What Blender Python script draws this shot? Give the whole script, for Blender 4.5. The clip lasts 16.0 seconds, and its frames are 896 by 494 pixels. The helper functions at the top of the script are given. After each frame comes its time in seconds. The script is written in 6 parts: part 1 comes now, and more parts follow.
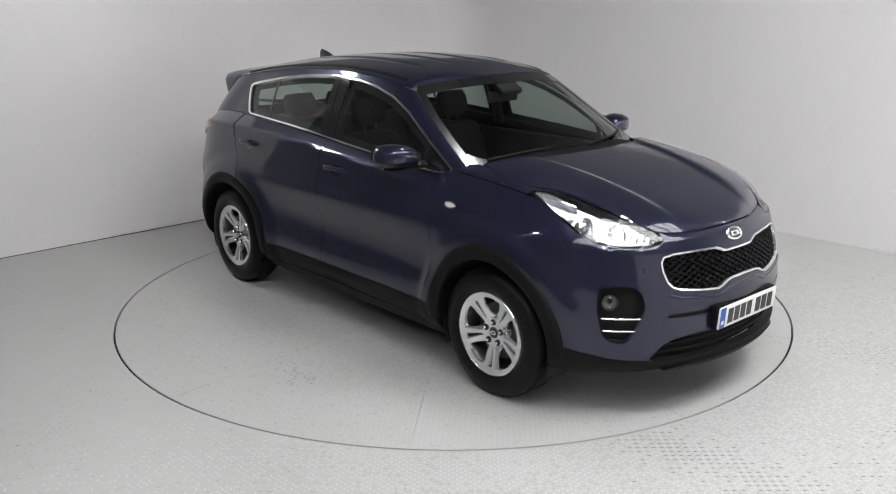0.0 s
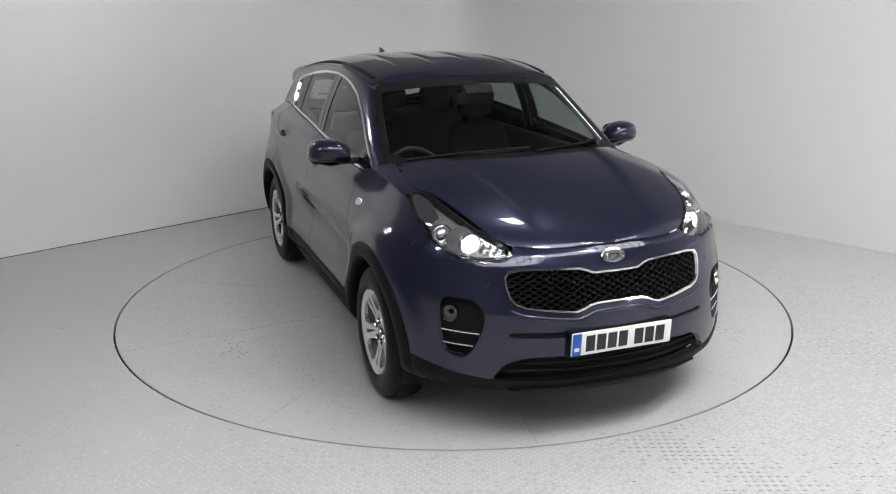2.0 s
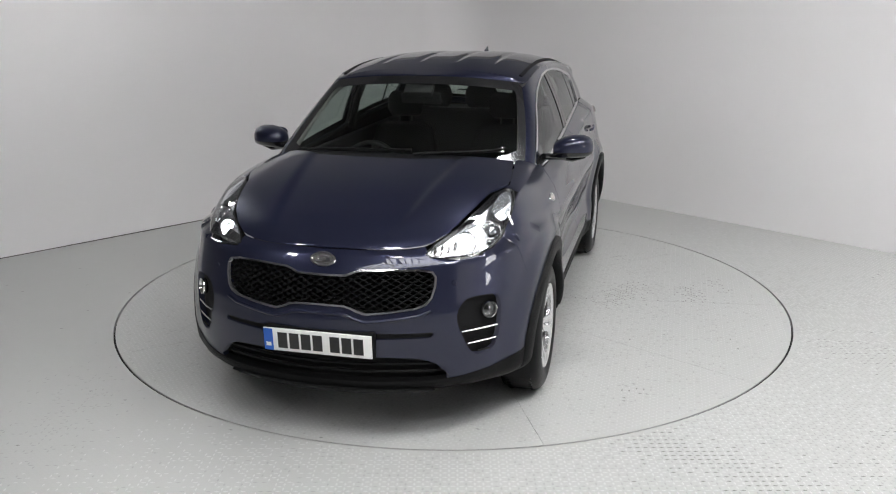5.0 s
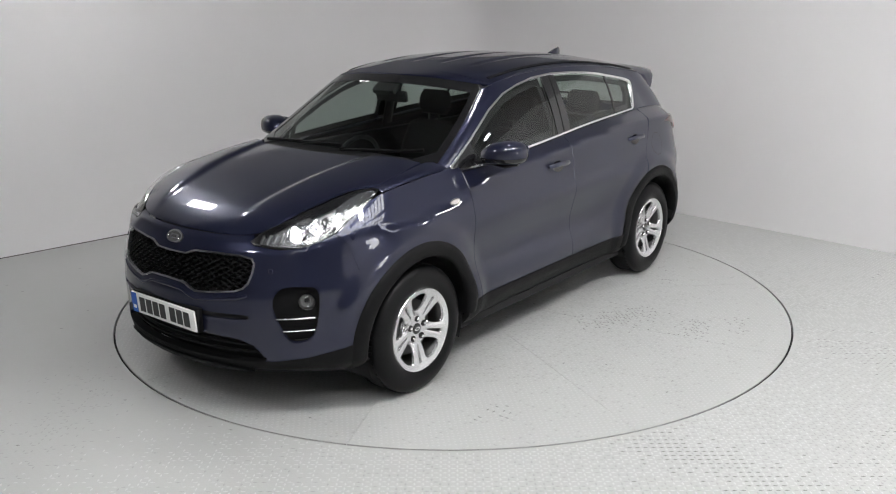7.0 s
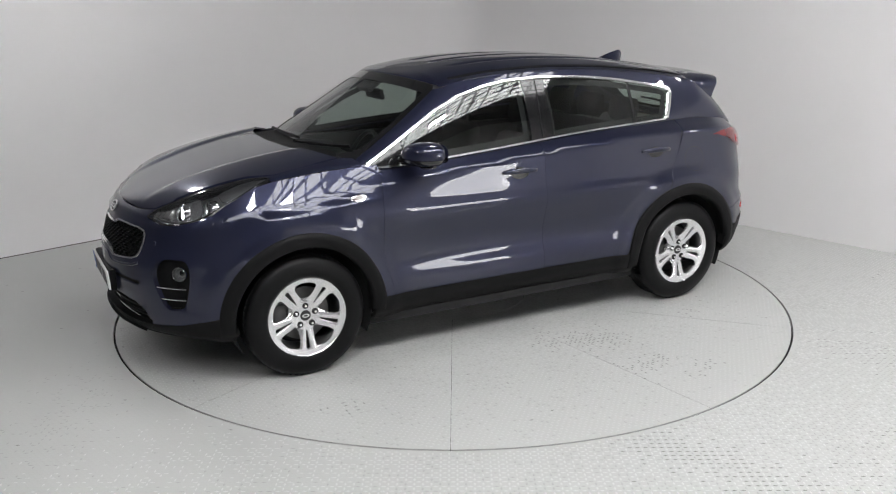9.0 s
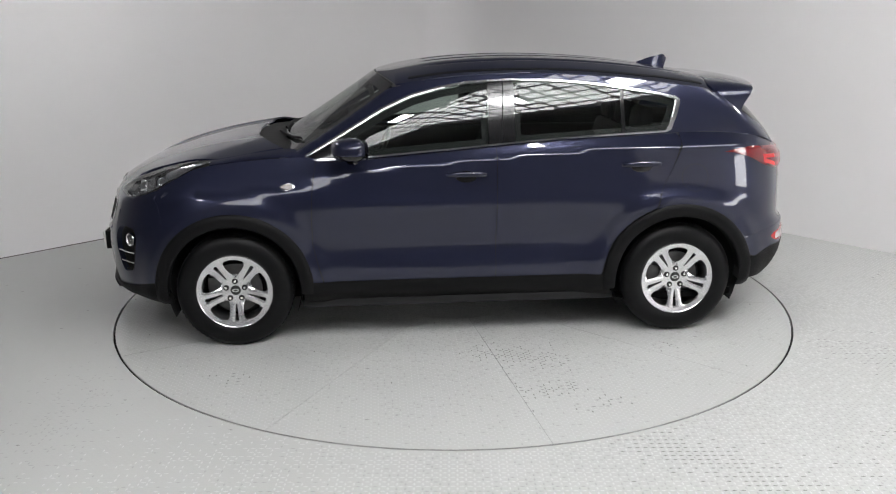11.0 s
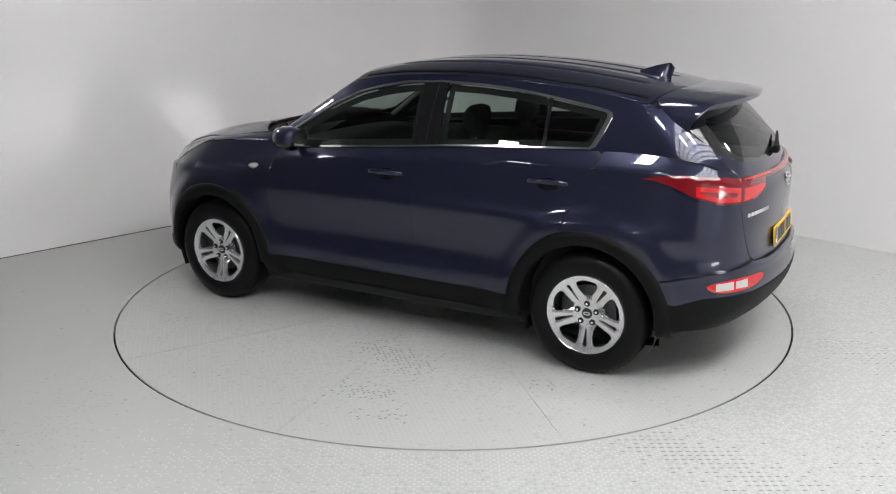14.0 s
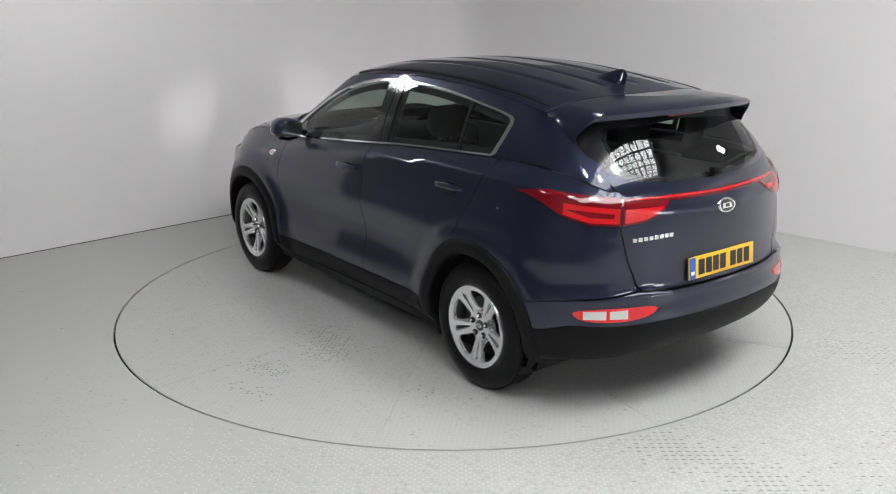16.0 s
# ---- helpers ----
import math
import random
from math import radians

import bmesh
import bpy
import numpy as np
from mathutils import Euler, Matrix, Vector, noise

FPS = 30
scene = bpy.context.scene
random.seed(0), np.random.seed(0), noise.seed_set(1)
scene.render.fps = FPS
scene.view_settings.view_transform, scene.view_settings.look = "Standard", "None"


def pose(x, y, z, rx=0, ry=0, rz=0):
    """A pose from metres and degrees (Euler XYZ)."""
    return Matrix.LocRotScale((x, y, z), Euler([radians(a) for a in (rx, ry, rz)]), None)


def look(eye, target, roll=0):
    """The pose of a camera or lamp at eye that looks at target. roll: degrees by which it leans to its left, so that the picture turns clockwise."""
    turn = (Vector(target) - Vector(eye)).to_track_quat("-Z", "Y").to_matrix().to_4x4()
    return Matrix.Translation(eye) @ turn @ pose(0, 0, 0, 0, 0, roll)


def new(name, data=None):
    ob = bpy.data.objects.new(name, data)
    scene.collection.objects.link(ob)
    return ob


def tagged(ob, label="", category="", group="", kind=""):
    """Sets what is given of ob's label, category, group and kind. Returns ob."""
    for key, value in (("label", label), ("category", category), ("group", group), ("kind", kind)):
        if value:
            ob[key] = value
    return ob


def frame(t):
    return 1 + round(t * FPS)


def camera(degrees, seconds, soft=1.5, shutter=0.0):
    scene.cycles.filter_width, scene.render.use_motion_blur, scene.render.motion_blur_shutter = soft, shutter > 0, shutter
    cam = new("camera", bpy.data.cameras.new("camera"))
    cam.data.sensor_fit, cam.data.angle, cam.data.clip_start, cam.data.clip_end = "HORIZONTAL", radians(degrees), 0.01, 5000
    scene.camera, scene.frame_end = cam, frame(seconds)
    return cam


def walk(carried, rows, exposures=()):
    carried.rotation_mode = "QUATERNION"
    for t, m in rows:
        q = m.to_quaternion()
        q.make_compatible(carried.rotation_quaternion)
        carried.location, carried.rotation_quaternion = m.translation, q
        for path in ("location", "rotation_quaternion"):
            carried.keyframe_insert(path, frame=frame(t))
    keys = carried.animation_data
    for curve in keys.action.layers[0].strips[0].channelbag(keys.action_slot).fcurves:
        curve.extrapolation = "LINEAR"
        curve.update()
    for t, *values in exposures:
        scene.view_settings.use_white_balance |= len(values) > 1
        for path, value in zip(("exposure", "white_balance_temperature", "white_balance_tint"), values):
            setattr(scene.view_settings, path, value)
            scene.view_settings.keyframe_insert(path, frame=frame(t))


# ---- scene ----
from mathutils.bvhtree import BVHTree
from mathutils.geometry import barycentric_transform, delaunay_2d_cdt

# ---------------------------------------------------------------- camera
EYE = Vector((0.0, -5.894, 2.001))
YAW, PITCH, ROLL = 0.294, 15.733, -0.289
aim = EYE + Vector((-math.sin(radians(YAW)) * math.cos(radians(PITCH)), math.cos(radians(YAW)) * math.cos(radians(PITCH)), -math.sin(radians(PITCH))))
cam = camera(53.92, 16.0, soft=1.1)
CAM_POSE = look(EYE, aim, ROLL)
walk(cam, [(0.0, CAM_POSE), (16.0, CAM_POSE)])

# turn of the turntable, degrees (the car's heading), every half second
TURN = [(0.0, -48.2), (0.5, -51.75), (1.0, -57.1), (1.5, -62.75), (2.0, -68.75), (2.5, -74.6), (3.0, -80.55), (3.5, -86.4), (4.0, -92.35), (4.5, -98.2),
        (5.0, -104.1), (5.5, -110.05), (6.0, -116.0), (6.5, -121.95), (7.0, -127.85), (7.5, -133.7), (8.0, -139.6), (8.5, -145.4), (9.0, -151.3),
        (9.5, -157.2), (10.0, -163.1), (10.5, -169.0), (11.0, -174.95), (11.5, -180.8), (12.0, -186.6), (12.5, -192.3), (13.0, -198.0), (13.5, -203.7),
        (14.0, -209.4), (14.5, -215.15), (15.0, -220.95), (15.5, -226.7), (16.0, -232.5)]
AXIS = Vector((-0.029, 0.057))      # the turntable's axis in the car's own plan
DISC_R = 2.243

# ---------------------------------------------------------------- light
world = bpy.data.worlds.new("world")
scene.world = world
world.use_nodes = True
wn = world.node_tree
sky = wn.nodes.new("ShaderNodeTexSky")
sky.sky_type, sky.sun_disc, sky.sun_elevation, sky.sun_rotation = "NISHITA", False, radians(40), radians(200)
wn.links.new(sky.outputs[0], wn.nodes["Background"].inputs[0])
wn.nodes["Background"].inputs[1].default_value = 0.1
scene.view_settings.exposure = -0.06


# ---------------------------------------------------------------- materials
def mat(name, color, rough=0.5, metal=0.0, coat=0.0, noise_scale=0.0, noise_amount=0.0, bump=0.0, bump_scale=200.0, emit=0.0, rough_var=0.0, spec=0.5, flakes=0.0):
    m = bpy.data.materials.new(name)
    m.use_nodes = True
    nt = m.node_tree
    b = nt.nodes["Principled BSDF"]
    b.inputs["Base Color"].default_value = (*color, 1)
    b.inputs["Roughness"].default_value = rough
    b.inputs["Metallic"].default_value = metal
    b.inputs["Coat Weight"].default_value = coat
    b.inputs["Coat Roughness"].default_value = 0.02
    b.inputs["Specular IOR Level"].default_value = spec
    if emit:
        b.inputs["Emission Color"].default_value = (1, 1, 1, 1)
        b.inputs["Emission Strength"].default_value = emit
    tc = nt.nodes.new("ShaderNodeTexCoord")
    if noise_amount or rough_var:
        big = nt.nodes.new("ShaderNodeTexNoise")
        big.inputs["Scale"].default_value = noise_scale
        big.inputs["Detail"].default_value = 6
        big.inputs["Roughness"].default_value = 0.65
        nt.links.new(tc.outputs["Object"], big.inputs["Vector"])
        if noise_amount:
            mix = nt.nodes.new("ShaderNodeMix")
            mix.data_type = "RGBA"
            mix.inputs[6].default_value = (*[c * (1 - noise_amount) for c in color], 1)
            mix.inputs[7].default_value = (*[min(1, c * (1 + noise_amount)) for c in color], 1)
            nt.links.new(big.outputs["Fac"], mix.inputs[0])
            nt.links.new(mix.outputs[2], b.inputs["Base Color"])
        if rough_var:
            rr = nt.nodes.new("ShaderNodeMapRange")
            rr.inputs[3].default_value, rr.inputs[4].default_value = max(0, rough - rough_var), min(1, rough + rough_var)
            nt.links.new(big.outputs["Fac"], rr.inputs[0])
            nt.links.new(rr.outputs[0], b.inputs["Roughness"])
    if bump:
        n2 = nt.nodes.new("ShaderNodeTexNoise")
        n2.inputs["Scale"].default_value = bump_scale
        n2.inputs["Detail"].default_value = 3
        nt.links.new(tc.outputs["Object"], n2.inputs["Vector"])
        bp = nt.nodes.new("ShaderNodeBump")
        bp.inputs["Strength"].default_value = bump
        bp.inputs["Distance"].default_value = 0.002
        nt.links.new(n2.outputs["Fac"], bp.inputs["Height"])
        nt.links.new(bp.outputs[0], b.inputs["Normal"])
    return m


def glass_mat(name, tint, rough=0.0, ior=1.45):
    m = bpy.data.materials.new(name)
    m.use_nodes = True
    nt = m.node_tree
    nt.nodes.remove(nt.nodes["Principled BSDF"])
    tr = nt.nodes.new("ShaderNodeBsdfTransparent")
    tr.inputs[0].default_value = (*tint, 1)
    gl = nt.nodes.new("ShaderNodeBsdfGlossy")
    gl.inputs["Roughness"].default_value = rough
    lw = nt.nodes.new("ShaderNodeLayerWeight")
    lw.inputs[0].default_value = 0.5
    pw = nt.nodes.new("ShaderNodeMath")
    pw.operation = "POWER"
    pw.inputs[1].default_value = 5.0
    nt.links.new(lw.outputs["Facing"], pw.inputs[0])
    f0 = ((ior - 1) / (ior + 1)) ** 2 * 2.4
    fr = nt.nodes.new("ShaderNodeMath")
    fr.operation = "MULTIPLY_ADD"
    fr.inputs[1].default_value = 1 - f0
    fr.inputs[2].default_value = f0
    nt.links.new(pw.outputs[0], fr.inputs[0])
    mx = nt.nodes.new("ShaderNodeMixShader")
    nt.links.new(fr.outputs[0], mx.inputs[0])
    nt.links.new(tr.outputs[0], mx.inputs[1])
    nt.links.new(gl.outputs[0], mx.inputs[2])
    nt.links.new(mx.outputs[0], nt.nodes["Material Output"].inputs[0])
    return m


M_PAINT = mat("metallic_blue_paint", (0.0185, 0.0210, 0.0435), 0.29, 0.5, 1.0, spec=0.06, noise_scale=900, noise_amount=0.3)
M_BLACK = mat("black_textured_plastic", (0.006, 0.006, 0.0065), 0.5, spec=0.13, noise_scale=30, noise_amount=0.2, bump=0.25, bump_scale=700, rough_var=0.08)
M_GLOSSBLACK = mat("gloss_black_plastic", (0.010, 0.010, 0.011), 0.12, coat=0.4)
M_RUBBER = mat("tyre_rubber", (0.005, 0.005, 0.0055), 0.42, spec=0.17, noise_scale=20, noise_amount=0.25, bump=0.15, bump_scale=300, rough_var=0.12)
M_CHROME = mat("chrome", (0.88, 0.88, 0.88), 0.12, 1.0)
M_ALLOY = mat("silver_alloy_paint", (0.74, 0.74, 0.75), 0.24, 0.8, 0.6, noise_scale=60, noise_amount=0.04)
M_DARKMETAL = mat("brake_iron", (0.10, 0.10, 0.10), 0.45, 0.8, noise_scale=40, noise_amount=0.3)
M_INNER = mat("underbody_black", (0.008, 0.008, 0.009), 0.9)
M_WALL = mat("white_wall_paint", (0.80, 0.785, 0.79), 0.55, noise_scale=1.2, noise_amount=0.025, bump=0.06, bump_scale=60, rough_var=0.1)
M_FLOOR = mat("painted_tread_plate", (0.446, 0.449, 0.440), 0.38, noise_scale=1.6, noise_amount=0.06, bump=0.06, bump_scale=55, rough_var=0.08, spec=0.36)
M_CEIL = mat("dark_roof_deck", (0.17, 0.17, 0.175), 0.8, noise_scale=2, noise_amount=0.04)
M_DARKWALL = mat("dark_hall_wall", (0.14, 0.14, 0.15), 0.8, noise_scale=2, noise_amount=0.2)
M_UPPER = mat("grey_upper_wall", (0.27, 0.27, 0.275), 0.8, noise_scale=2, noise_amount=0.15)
M_PIT = mat("gap_dirt", (0.02, 0.02, 0.02), 0.9)
M_STEEL = mat("dark_steel_frame", (0.05, 0.05, 0.055), 0.6)
M_PANELLIGHT = mat("lamp_diffuser", (0.9, 0.9, 0.9), 0.5, emit=80.0)
M_SKYPANE = mat("bright_overcast_sky", (0.9, 0.9, 0.9), 0.5, emit=10.0)


# ---------------------------------------------------------------- mesh helpers
def mesh_object(name, verts, faces, material, parent=None, label="", smooth=True, normals=None):
    me = bpy.data.meshes.new(name)
    me.from_pydata([tuple(v) for v in verts], [], faces)
    me.validate()
    me.update()
    if smooth:
        me.polygons.foreach_set("use_smooth", [True] * len(me.polygons))
    if normals is not None and len(normals) == len(me.vertices):
        me.normals_split_custom_set_from_vertices([tuple(n) for n in normals])
    me.materials.append(material)
    ob = new(name, me)
    if parent is not None:
        ob.parent = parent
    if label:
        ob["label"] = label
    return ob


def part(name, bm, material, parent=None, label="", smooth=True, angle=35):
    me = bpy.data.meshes.new(name)
    if smooth:
        lim = radians(angle)
        for f in bm.faces:
            f.smooth = True
        for e in bm.edges:
            if len(e.link_faces) == 2 and e.calc_face_angle(0) > lim:
                e.smooth = False
    bm.to_mesh(me)
    bm.free()
    me.materials.append(material)
    ob = new(name, me)
    if parent is not None:
        ob.parent = parent
    if label:
        ob["label"] = label
    return ob


def add_box(bm, lo, hi, bevel=0.0, m=None):
    vs = [bm.verts.new((x, y, z)) for x in (lo[0], hi[0]) for y in (lo[1], hi[1]) for z in (lo[2], hi[2])]
    fs = [bm.faces.new([vs[i] for i in q]) for q in ((0, 1, 3, 2), (4, 6, 7, 5), (0, 4, 5, 1), (2, 3, 7, 6), (0, 2, 6, 4), (1, 5, 7, 3))]
    if bevel:
        es = list({e for f in fs for e in f.edges})
        r = bmesh.ops.bevel(bm, geom=es, offset=bevel, segments=2, affect="EDGES", profile=0.5)
        vs = list({v for f in r["faces"] for v in f.verts} | {v for v in vs if v.is_valid})
    if m is not None:
        bmesh.ops.transform(bm, matrix=m, verts=[v for v in vs if v.is_valid])
    return vs


def box(name, lo, hi, material, parent=None, label="", bevel=0.0, m=None):
    bm = bmesh.new()
    add_box(bm, lo, hi, bevel, m)
    bmesh.ops.recalc_face_normals(bm, faces=bm.faces)
    return part(name, bm, material, parent, label)


def lathe(bm, profile, segments, axis="y", centre=(0, 0, 0), closed=False):
    """Turns (radius, along) pairs round an axis."""
    rings = []
    for r, a in profile:
        ring = []
        for k in range(segments):
            t = 2 * math.pi * k / segments
            c, s = r * math.cos(t), r * math.sin(t)
            p = {"y": (c, a, s), "z": (c, s, a), "x": (a, c, s)}[axis]
            ring.append(bm.verts.new((p[0] + centre[0], p[1] + centre[1], p[2] + centre[2])))
        rings.append(ring)
    pairs = list(zip(rings, rings[1:] + ([rings[0]] if closed else [])))
    for a, b in pairs if closed else pairs[:len(rings) - 1]:
        for k in range(segments):
            bm.faces.new((a[k], a[(k + 1) % segments], b[(k + 1) % segments], b[k]))
    return rings


def tube(name, pts, radius, material, parent=None, label="", seg=8, squash=1.0):
    """A round bar along points."""
    bm = bmesh.new()
    pts = [Vector(p) for p in pts]
    rings = []
    for i, p in enumerate(pts):
        d = (pts[min(i + 1, len(pts) - 1)] - pts[max(i - 1, 0)]).normalized()
        a = d.cross(Vector((0, 0, 1)))
        if a.length < 1e-3:
            a = d.cross(Vector((0, 1, 0)))
        a.normalize()
        b = a.cross(d)
        r = radius[i] if isinstance(radius, (list, tuple)) else radius
        rings.append([bm.verts.new(p + a * r * math.cos(t) + b * r * squash * math.sin(t)) for t in [2 * math.pi * k / seg for k in range(seg)]])
    for a, b in zip(rings, rings[1:]):
        for k in range(seg):
            bm.faces.new((a[k], a[(k + 1) % seg], b[(k + 1) % seg], b[k]))
    bm.faces.new(rings[0][::-1])
    bm.faces.new(rings[-1])
    bmesh.ops.recalc_face_normals(bm, faces=bm.faces)
    return part(name, bm, material, parent, label, angle=50)


def curve_of(knots):
    """A smooth function through (x, value) pairs (monotone cubic)."""
    ks = sorted(knots)
    xs, ys = [k[0] for k in ks], [k[1] for k in ks]
    n = len(xs)
    d = [(ys[i + 1] - ys[i]) / (xs[i + 1] - xs[i]) for i in range(n - 1)]
    m = [d[0]] + [0 if d[i - 1] * d[i] <= 0 else 2 * d[i - 1] * d[i] / (d[i - 1] + d[i]) for i in range(1, n - 1)] + [d[-1]]

    def f(x):
        if x <= xs[0]:
            return ys[0]
        if x >= xs[-1]:
            return ys[-1]
        i = max(k for k in range(n - 1) if xs[k] <= x)
        h = xs[i + 1] - xs[i]
        t = (x - xs[i]) / h
        return ys[i] * (2 * t ** 3 - 3 * t * t + 1) + m[i] * h * (t ** 3 - 2 * t * t + t) + ys[i + 1] * (3 * t * t - 2 * t ** 3) + m[i + 1] * h * (t ** 3 - t * t)
    return f


def fair(knots, w):
    """The same, faired over a width w so that reflections run evenly along it."""
    f = curve_of(knots)
    a, b = min(k[0] for k in knots), max(k[0] for k in knots)
    xs = np.linspace(a, b, 1200)
    ys = []
    for x in xs:
        h = min(w, x - a, b - x)
        ys.append(sum(f(x + h * k / 8) * (9 - abs(k)) for k in range(-8, 9)) / 81)
    ys = np.array(ys)
    return lambda x: float(np.interp(x, xs, ys))


# ---------------------------------------------------------------- the car's form (x ahead, y to its left, z up; x = 0 midway between the axles)
WHEEL_X, WHEEL_R = 1.335, 0.343
Y0 = fair([(1.3, 0.79), (0.9, 0.792), (0.4, 0.806), (-0.4, 0.808), (-1.0, 0.797), (-1.35, 0.783), (-1.7, 0.75), (-2.1, 0.70)], 0.35)


def glass_y(x, z):
    return Y0(x) - 0.22 * (z - 1.1) - 0.37 * (z - 1.1) * abs(z - 1.1)


SCREEN_X = fair([(1.0, 1.36), (1.1, 1.20), (1.2, 1.03), (1.3, 0.868), (1.4, 0.715), (1.5, 0.565), (1.56, 0.47), (1.64, 0.33)], 0.05)
REAR_X = fair([(1.0, -2.13), (1.12, -2.10), (1.2, -2.05), (1.3, -1.965), (1.4, -1.87), (1.5, -1.78), (1.6, -1.70)], 0.05)
ROOF_Z = fair([(0.60, 1.525), (0.47, 1.56), (0.3, 1.595), (0.0, 1.634), (-0.4, 1.647), (-0.8, 1.633), (-1.2, 1.594), (-1.55, 1.540), (-1.8, 1.49), (-2.1, 1.42)], 0.22)
BELT_Z = fair([(1.3, 1.10), (1.0, 1.098), (0.81, 1.088), (0.6, 1.100), (0.27, 1.126), (-0.07, 1.150), (-0.4, 1.178), (-0.74, 1.199), (-1.07, 1.212), (-1.26, 1.222), (-1.5, 1.225), (-2.0, 1.19)], 0.28)
HOOD_EDGE_Z = fair([(2.15, 0.90), (2.05, 0.915), (1.95, 0.95), (1.8, 1.003), (1.65, 1.04), (1.48, 1.073), (1.25, 1.10), (1.0, 1.118)], 0.12)
HOOD_MID_Z = fair([(2.13, 0.90), (2.10, 0.923), (2.03, 0.966), (1.9, 1.022), (1.75, 1.070), (1.6, 1.112), (1.4, 1.155), (1.2, 1.187), (1.1, 1.198), (1.0, 1.205)], 0.08)
SHOULDER_Z = fair([(1.9, 0.90), (1.5, 0.95), (1.0, 0.985), (0.6, 1.042), (0.26, 1.064), (-0.07, 1.087), (-0.4, 1.110), (-0.73, 1.130), (-1.06, 1.143), (-1.5, 1.15), (-2.0, 1.12)], 0.4)


def flat(v):
    return lambda x: v


def swell(a, b, c):
    """Half-width: front, middle, rear."""
    return fair([(1.9, a - 0.01), (1.335, a), (0.8, (a * 0.35 + b * 0.65)), (0.2, b), (-0.5, b), (-0.9, (b * 0.5 + c * 0.5)), (-1.335, c), (-1.9, c - 0.015)], 0.3)


def belt_to_hood(x):
    t = max(0.0, min(1.0, (x - 0.3) / 0.7))
    t = t * t * (3 - 2 * t)
    return BELT_Z(x) * (1 - t) + HOOD_EDGE_Z(x) * t


def top_width(x):
    t = max(0.0, min(1.0, (x - 0.5) / 0.7))
    t = t * t * (3 - 2 * t)
    return glass_y(x, belt_to_hood(x)) * (1 - t) + 0.775 * t


# rings from the sill up: front x, front z, rear x, rear z, side z(x), half-width(x), front corner start, rear corner start, corner powers
RINGS = [
    (2.06, 0.245, -2.06, 0.30, flat(0.235), swell(0.84, 0.82, 0.84), 1.30, -1.30, 0.62, 0.50),
    (2.19, 0.272, -2.15, 0.36, flat(0.30), swell(0.90, 0.875, 0.90), 1.30, -1.30, 0.62, 0.47),
    (2.215, 0.33, -2.205, 0.44, flat(0.385), swell(0.918, 0.902, 0.918), 1.30, -1.30, 0.64, 0.45),
    (2.225, 0.44, -2.225, 0.53, flat(0.475), swell(0.925, 0.900, 0.928), 1.30, -1.30, 0.66, 0.44),
    (2.232, 0.54, -2.215, 0.61, flat(0.565), swell(0.930, 0.873, 0.933), 1.30, -1.30, 0.68, 0.44),
    (2.228, 0.595, -2.212, 0.648, flat(0.645), swell(0.929, 0.872, 0.932), 1.30, -1.30, 0.69, 0.44),
    (2.222, 0.64, -2.176, 0.664, flat(0.725), swell(0.926, 0.890, 0.930), 1.30, -1.30, 0.70, 0.44),
    (2.190, 0.75, -2.165, 0.76, flat(0.83), swell(0.915, 0.914, 0.930), 1.28, -1.30, 0.70, 0.44),
    (2.160, 0.83, -2.170, 0.88, flat(0.92), swell(0.898, 0.894, 0.906), 1.25, -1.30, 0.66, 0.45),
    (2.130, 0.885, -2.172, 0.98, lambda x: SHOULDER_Z(x) - 0.025, swell(0.868, 0.872, 0.864), 1.20, -1.30, 0.58, 0.46),
    (2.118, 0.900, -2.165, 1.03, lambda x: SHOULDER_Z(x) + 0.012, swell(0.845, 0.857, 0.848), 1.15, -1.30, 0.54, 0.46),
    (2.10, 0.917, -2.115, 1.10, belt_to_hood, None, 0.95, -1.45, 0.44, 0.46),
]
NF, NS, NR = 48, 104, 44


def ring_points(ring):
    xf, zf, xr, zr, zs, hw, cf, cr, ef, er = ring
    if hw is None:
        hw = top_width
    pts = []
    for k in range(NF):
        f = math.radians(90) * (1 - (1 - k / NF) ** 1.3)
        w = hw(cf)
        x = cf + (xf - cf) * max(0.0, math.cos(f)) ** ef
        y = w * math.sin(f)
        b = math.sin(f) ** 2.5
        if ring is RINGS[-1]:
            z = HOOD_EDGE_Z(x) if b > 0.02 else zf
            z = zf + (HOOD_EDGE_Z(x) - zf) * min(1, b * 3)
        else:
            z = zf + (zs(x) - zf) * b
        pts.append(Vector((x, y, z)))
    for k in range(NS + 1):
        x = cf + (cr - cf) * k / NS
        pts.append(Vector((x, hw(x), zs(x))))
    for k in range(1, NR + 1):
        f = math.radians(90) * (1 - (k / NR) ** 1.3)
        w = hw(cr)
        x = cr + (xr - cr) * max(0.0, math.cos(f)) ** er
        y = w * math.sin(f)
        b = math.sin(f) ** 2.5
        pts.append(Vector((x, y, zr + (zs(x) - zr) * b)))
    pts[0].y = pts[-1].y = 0.0
    return pts


def spline_rows(rows, steps):
    out = []
    n = len(rows)
    for i in range(n - 1):
        a, b, c, d = rows[max(i - 1, 0)], rows[i], rows[i + 1], rows[min(i + 2, n - 1)]
        for s in range(steps):
            t = s / steps
            w = (-0.5 * t ** 3 + t * t - 0.5 * t, 1.5 * t ** 3 - 2.5 * t * t + 1, -1.5 * t ** 3 + 2 * t * t + 0.5 * t, 0.5 * t ** 3 - 0.5 * t * t)
            out.append([p * w[0] + q * w[1] + r * w[2] + u * w[3] for p, q, r, u in zip(a, b, c, d)])
    out.append(rows[-1])
    return out


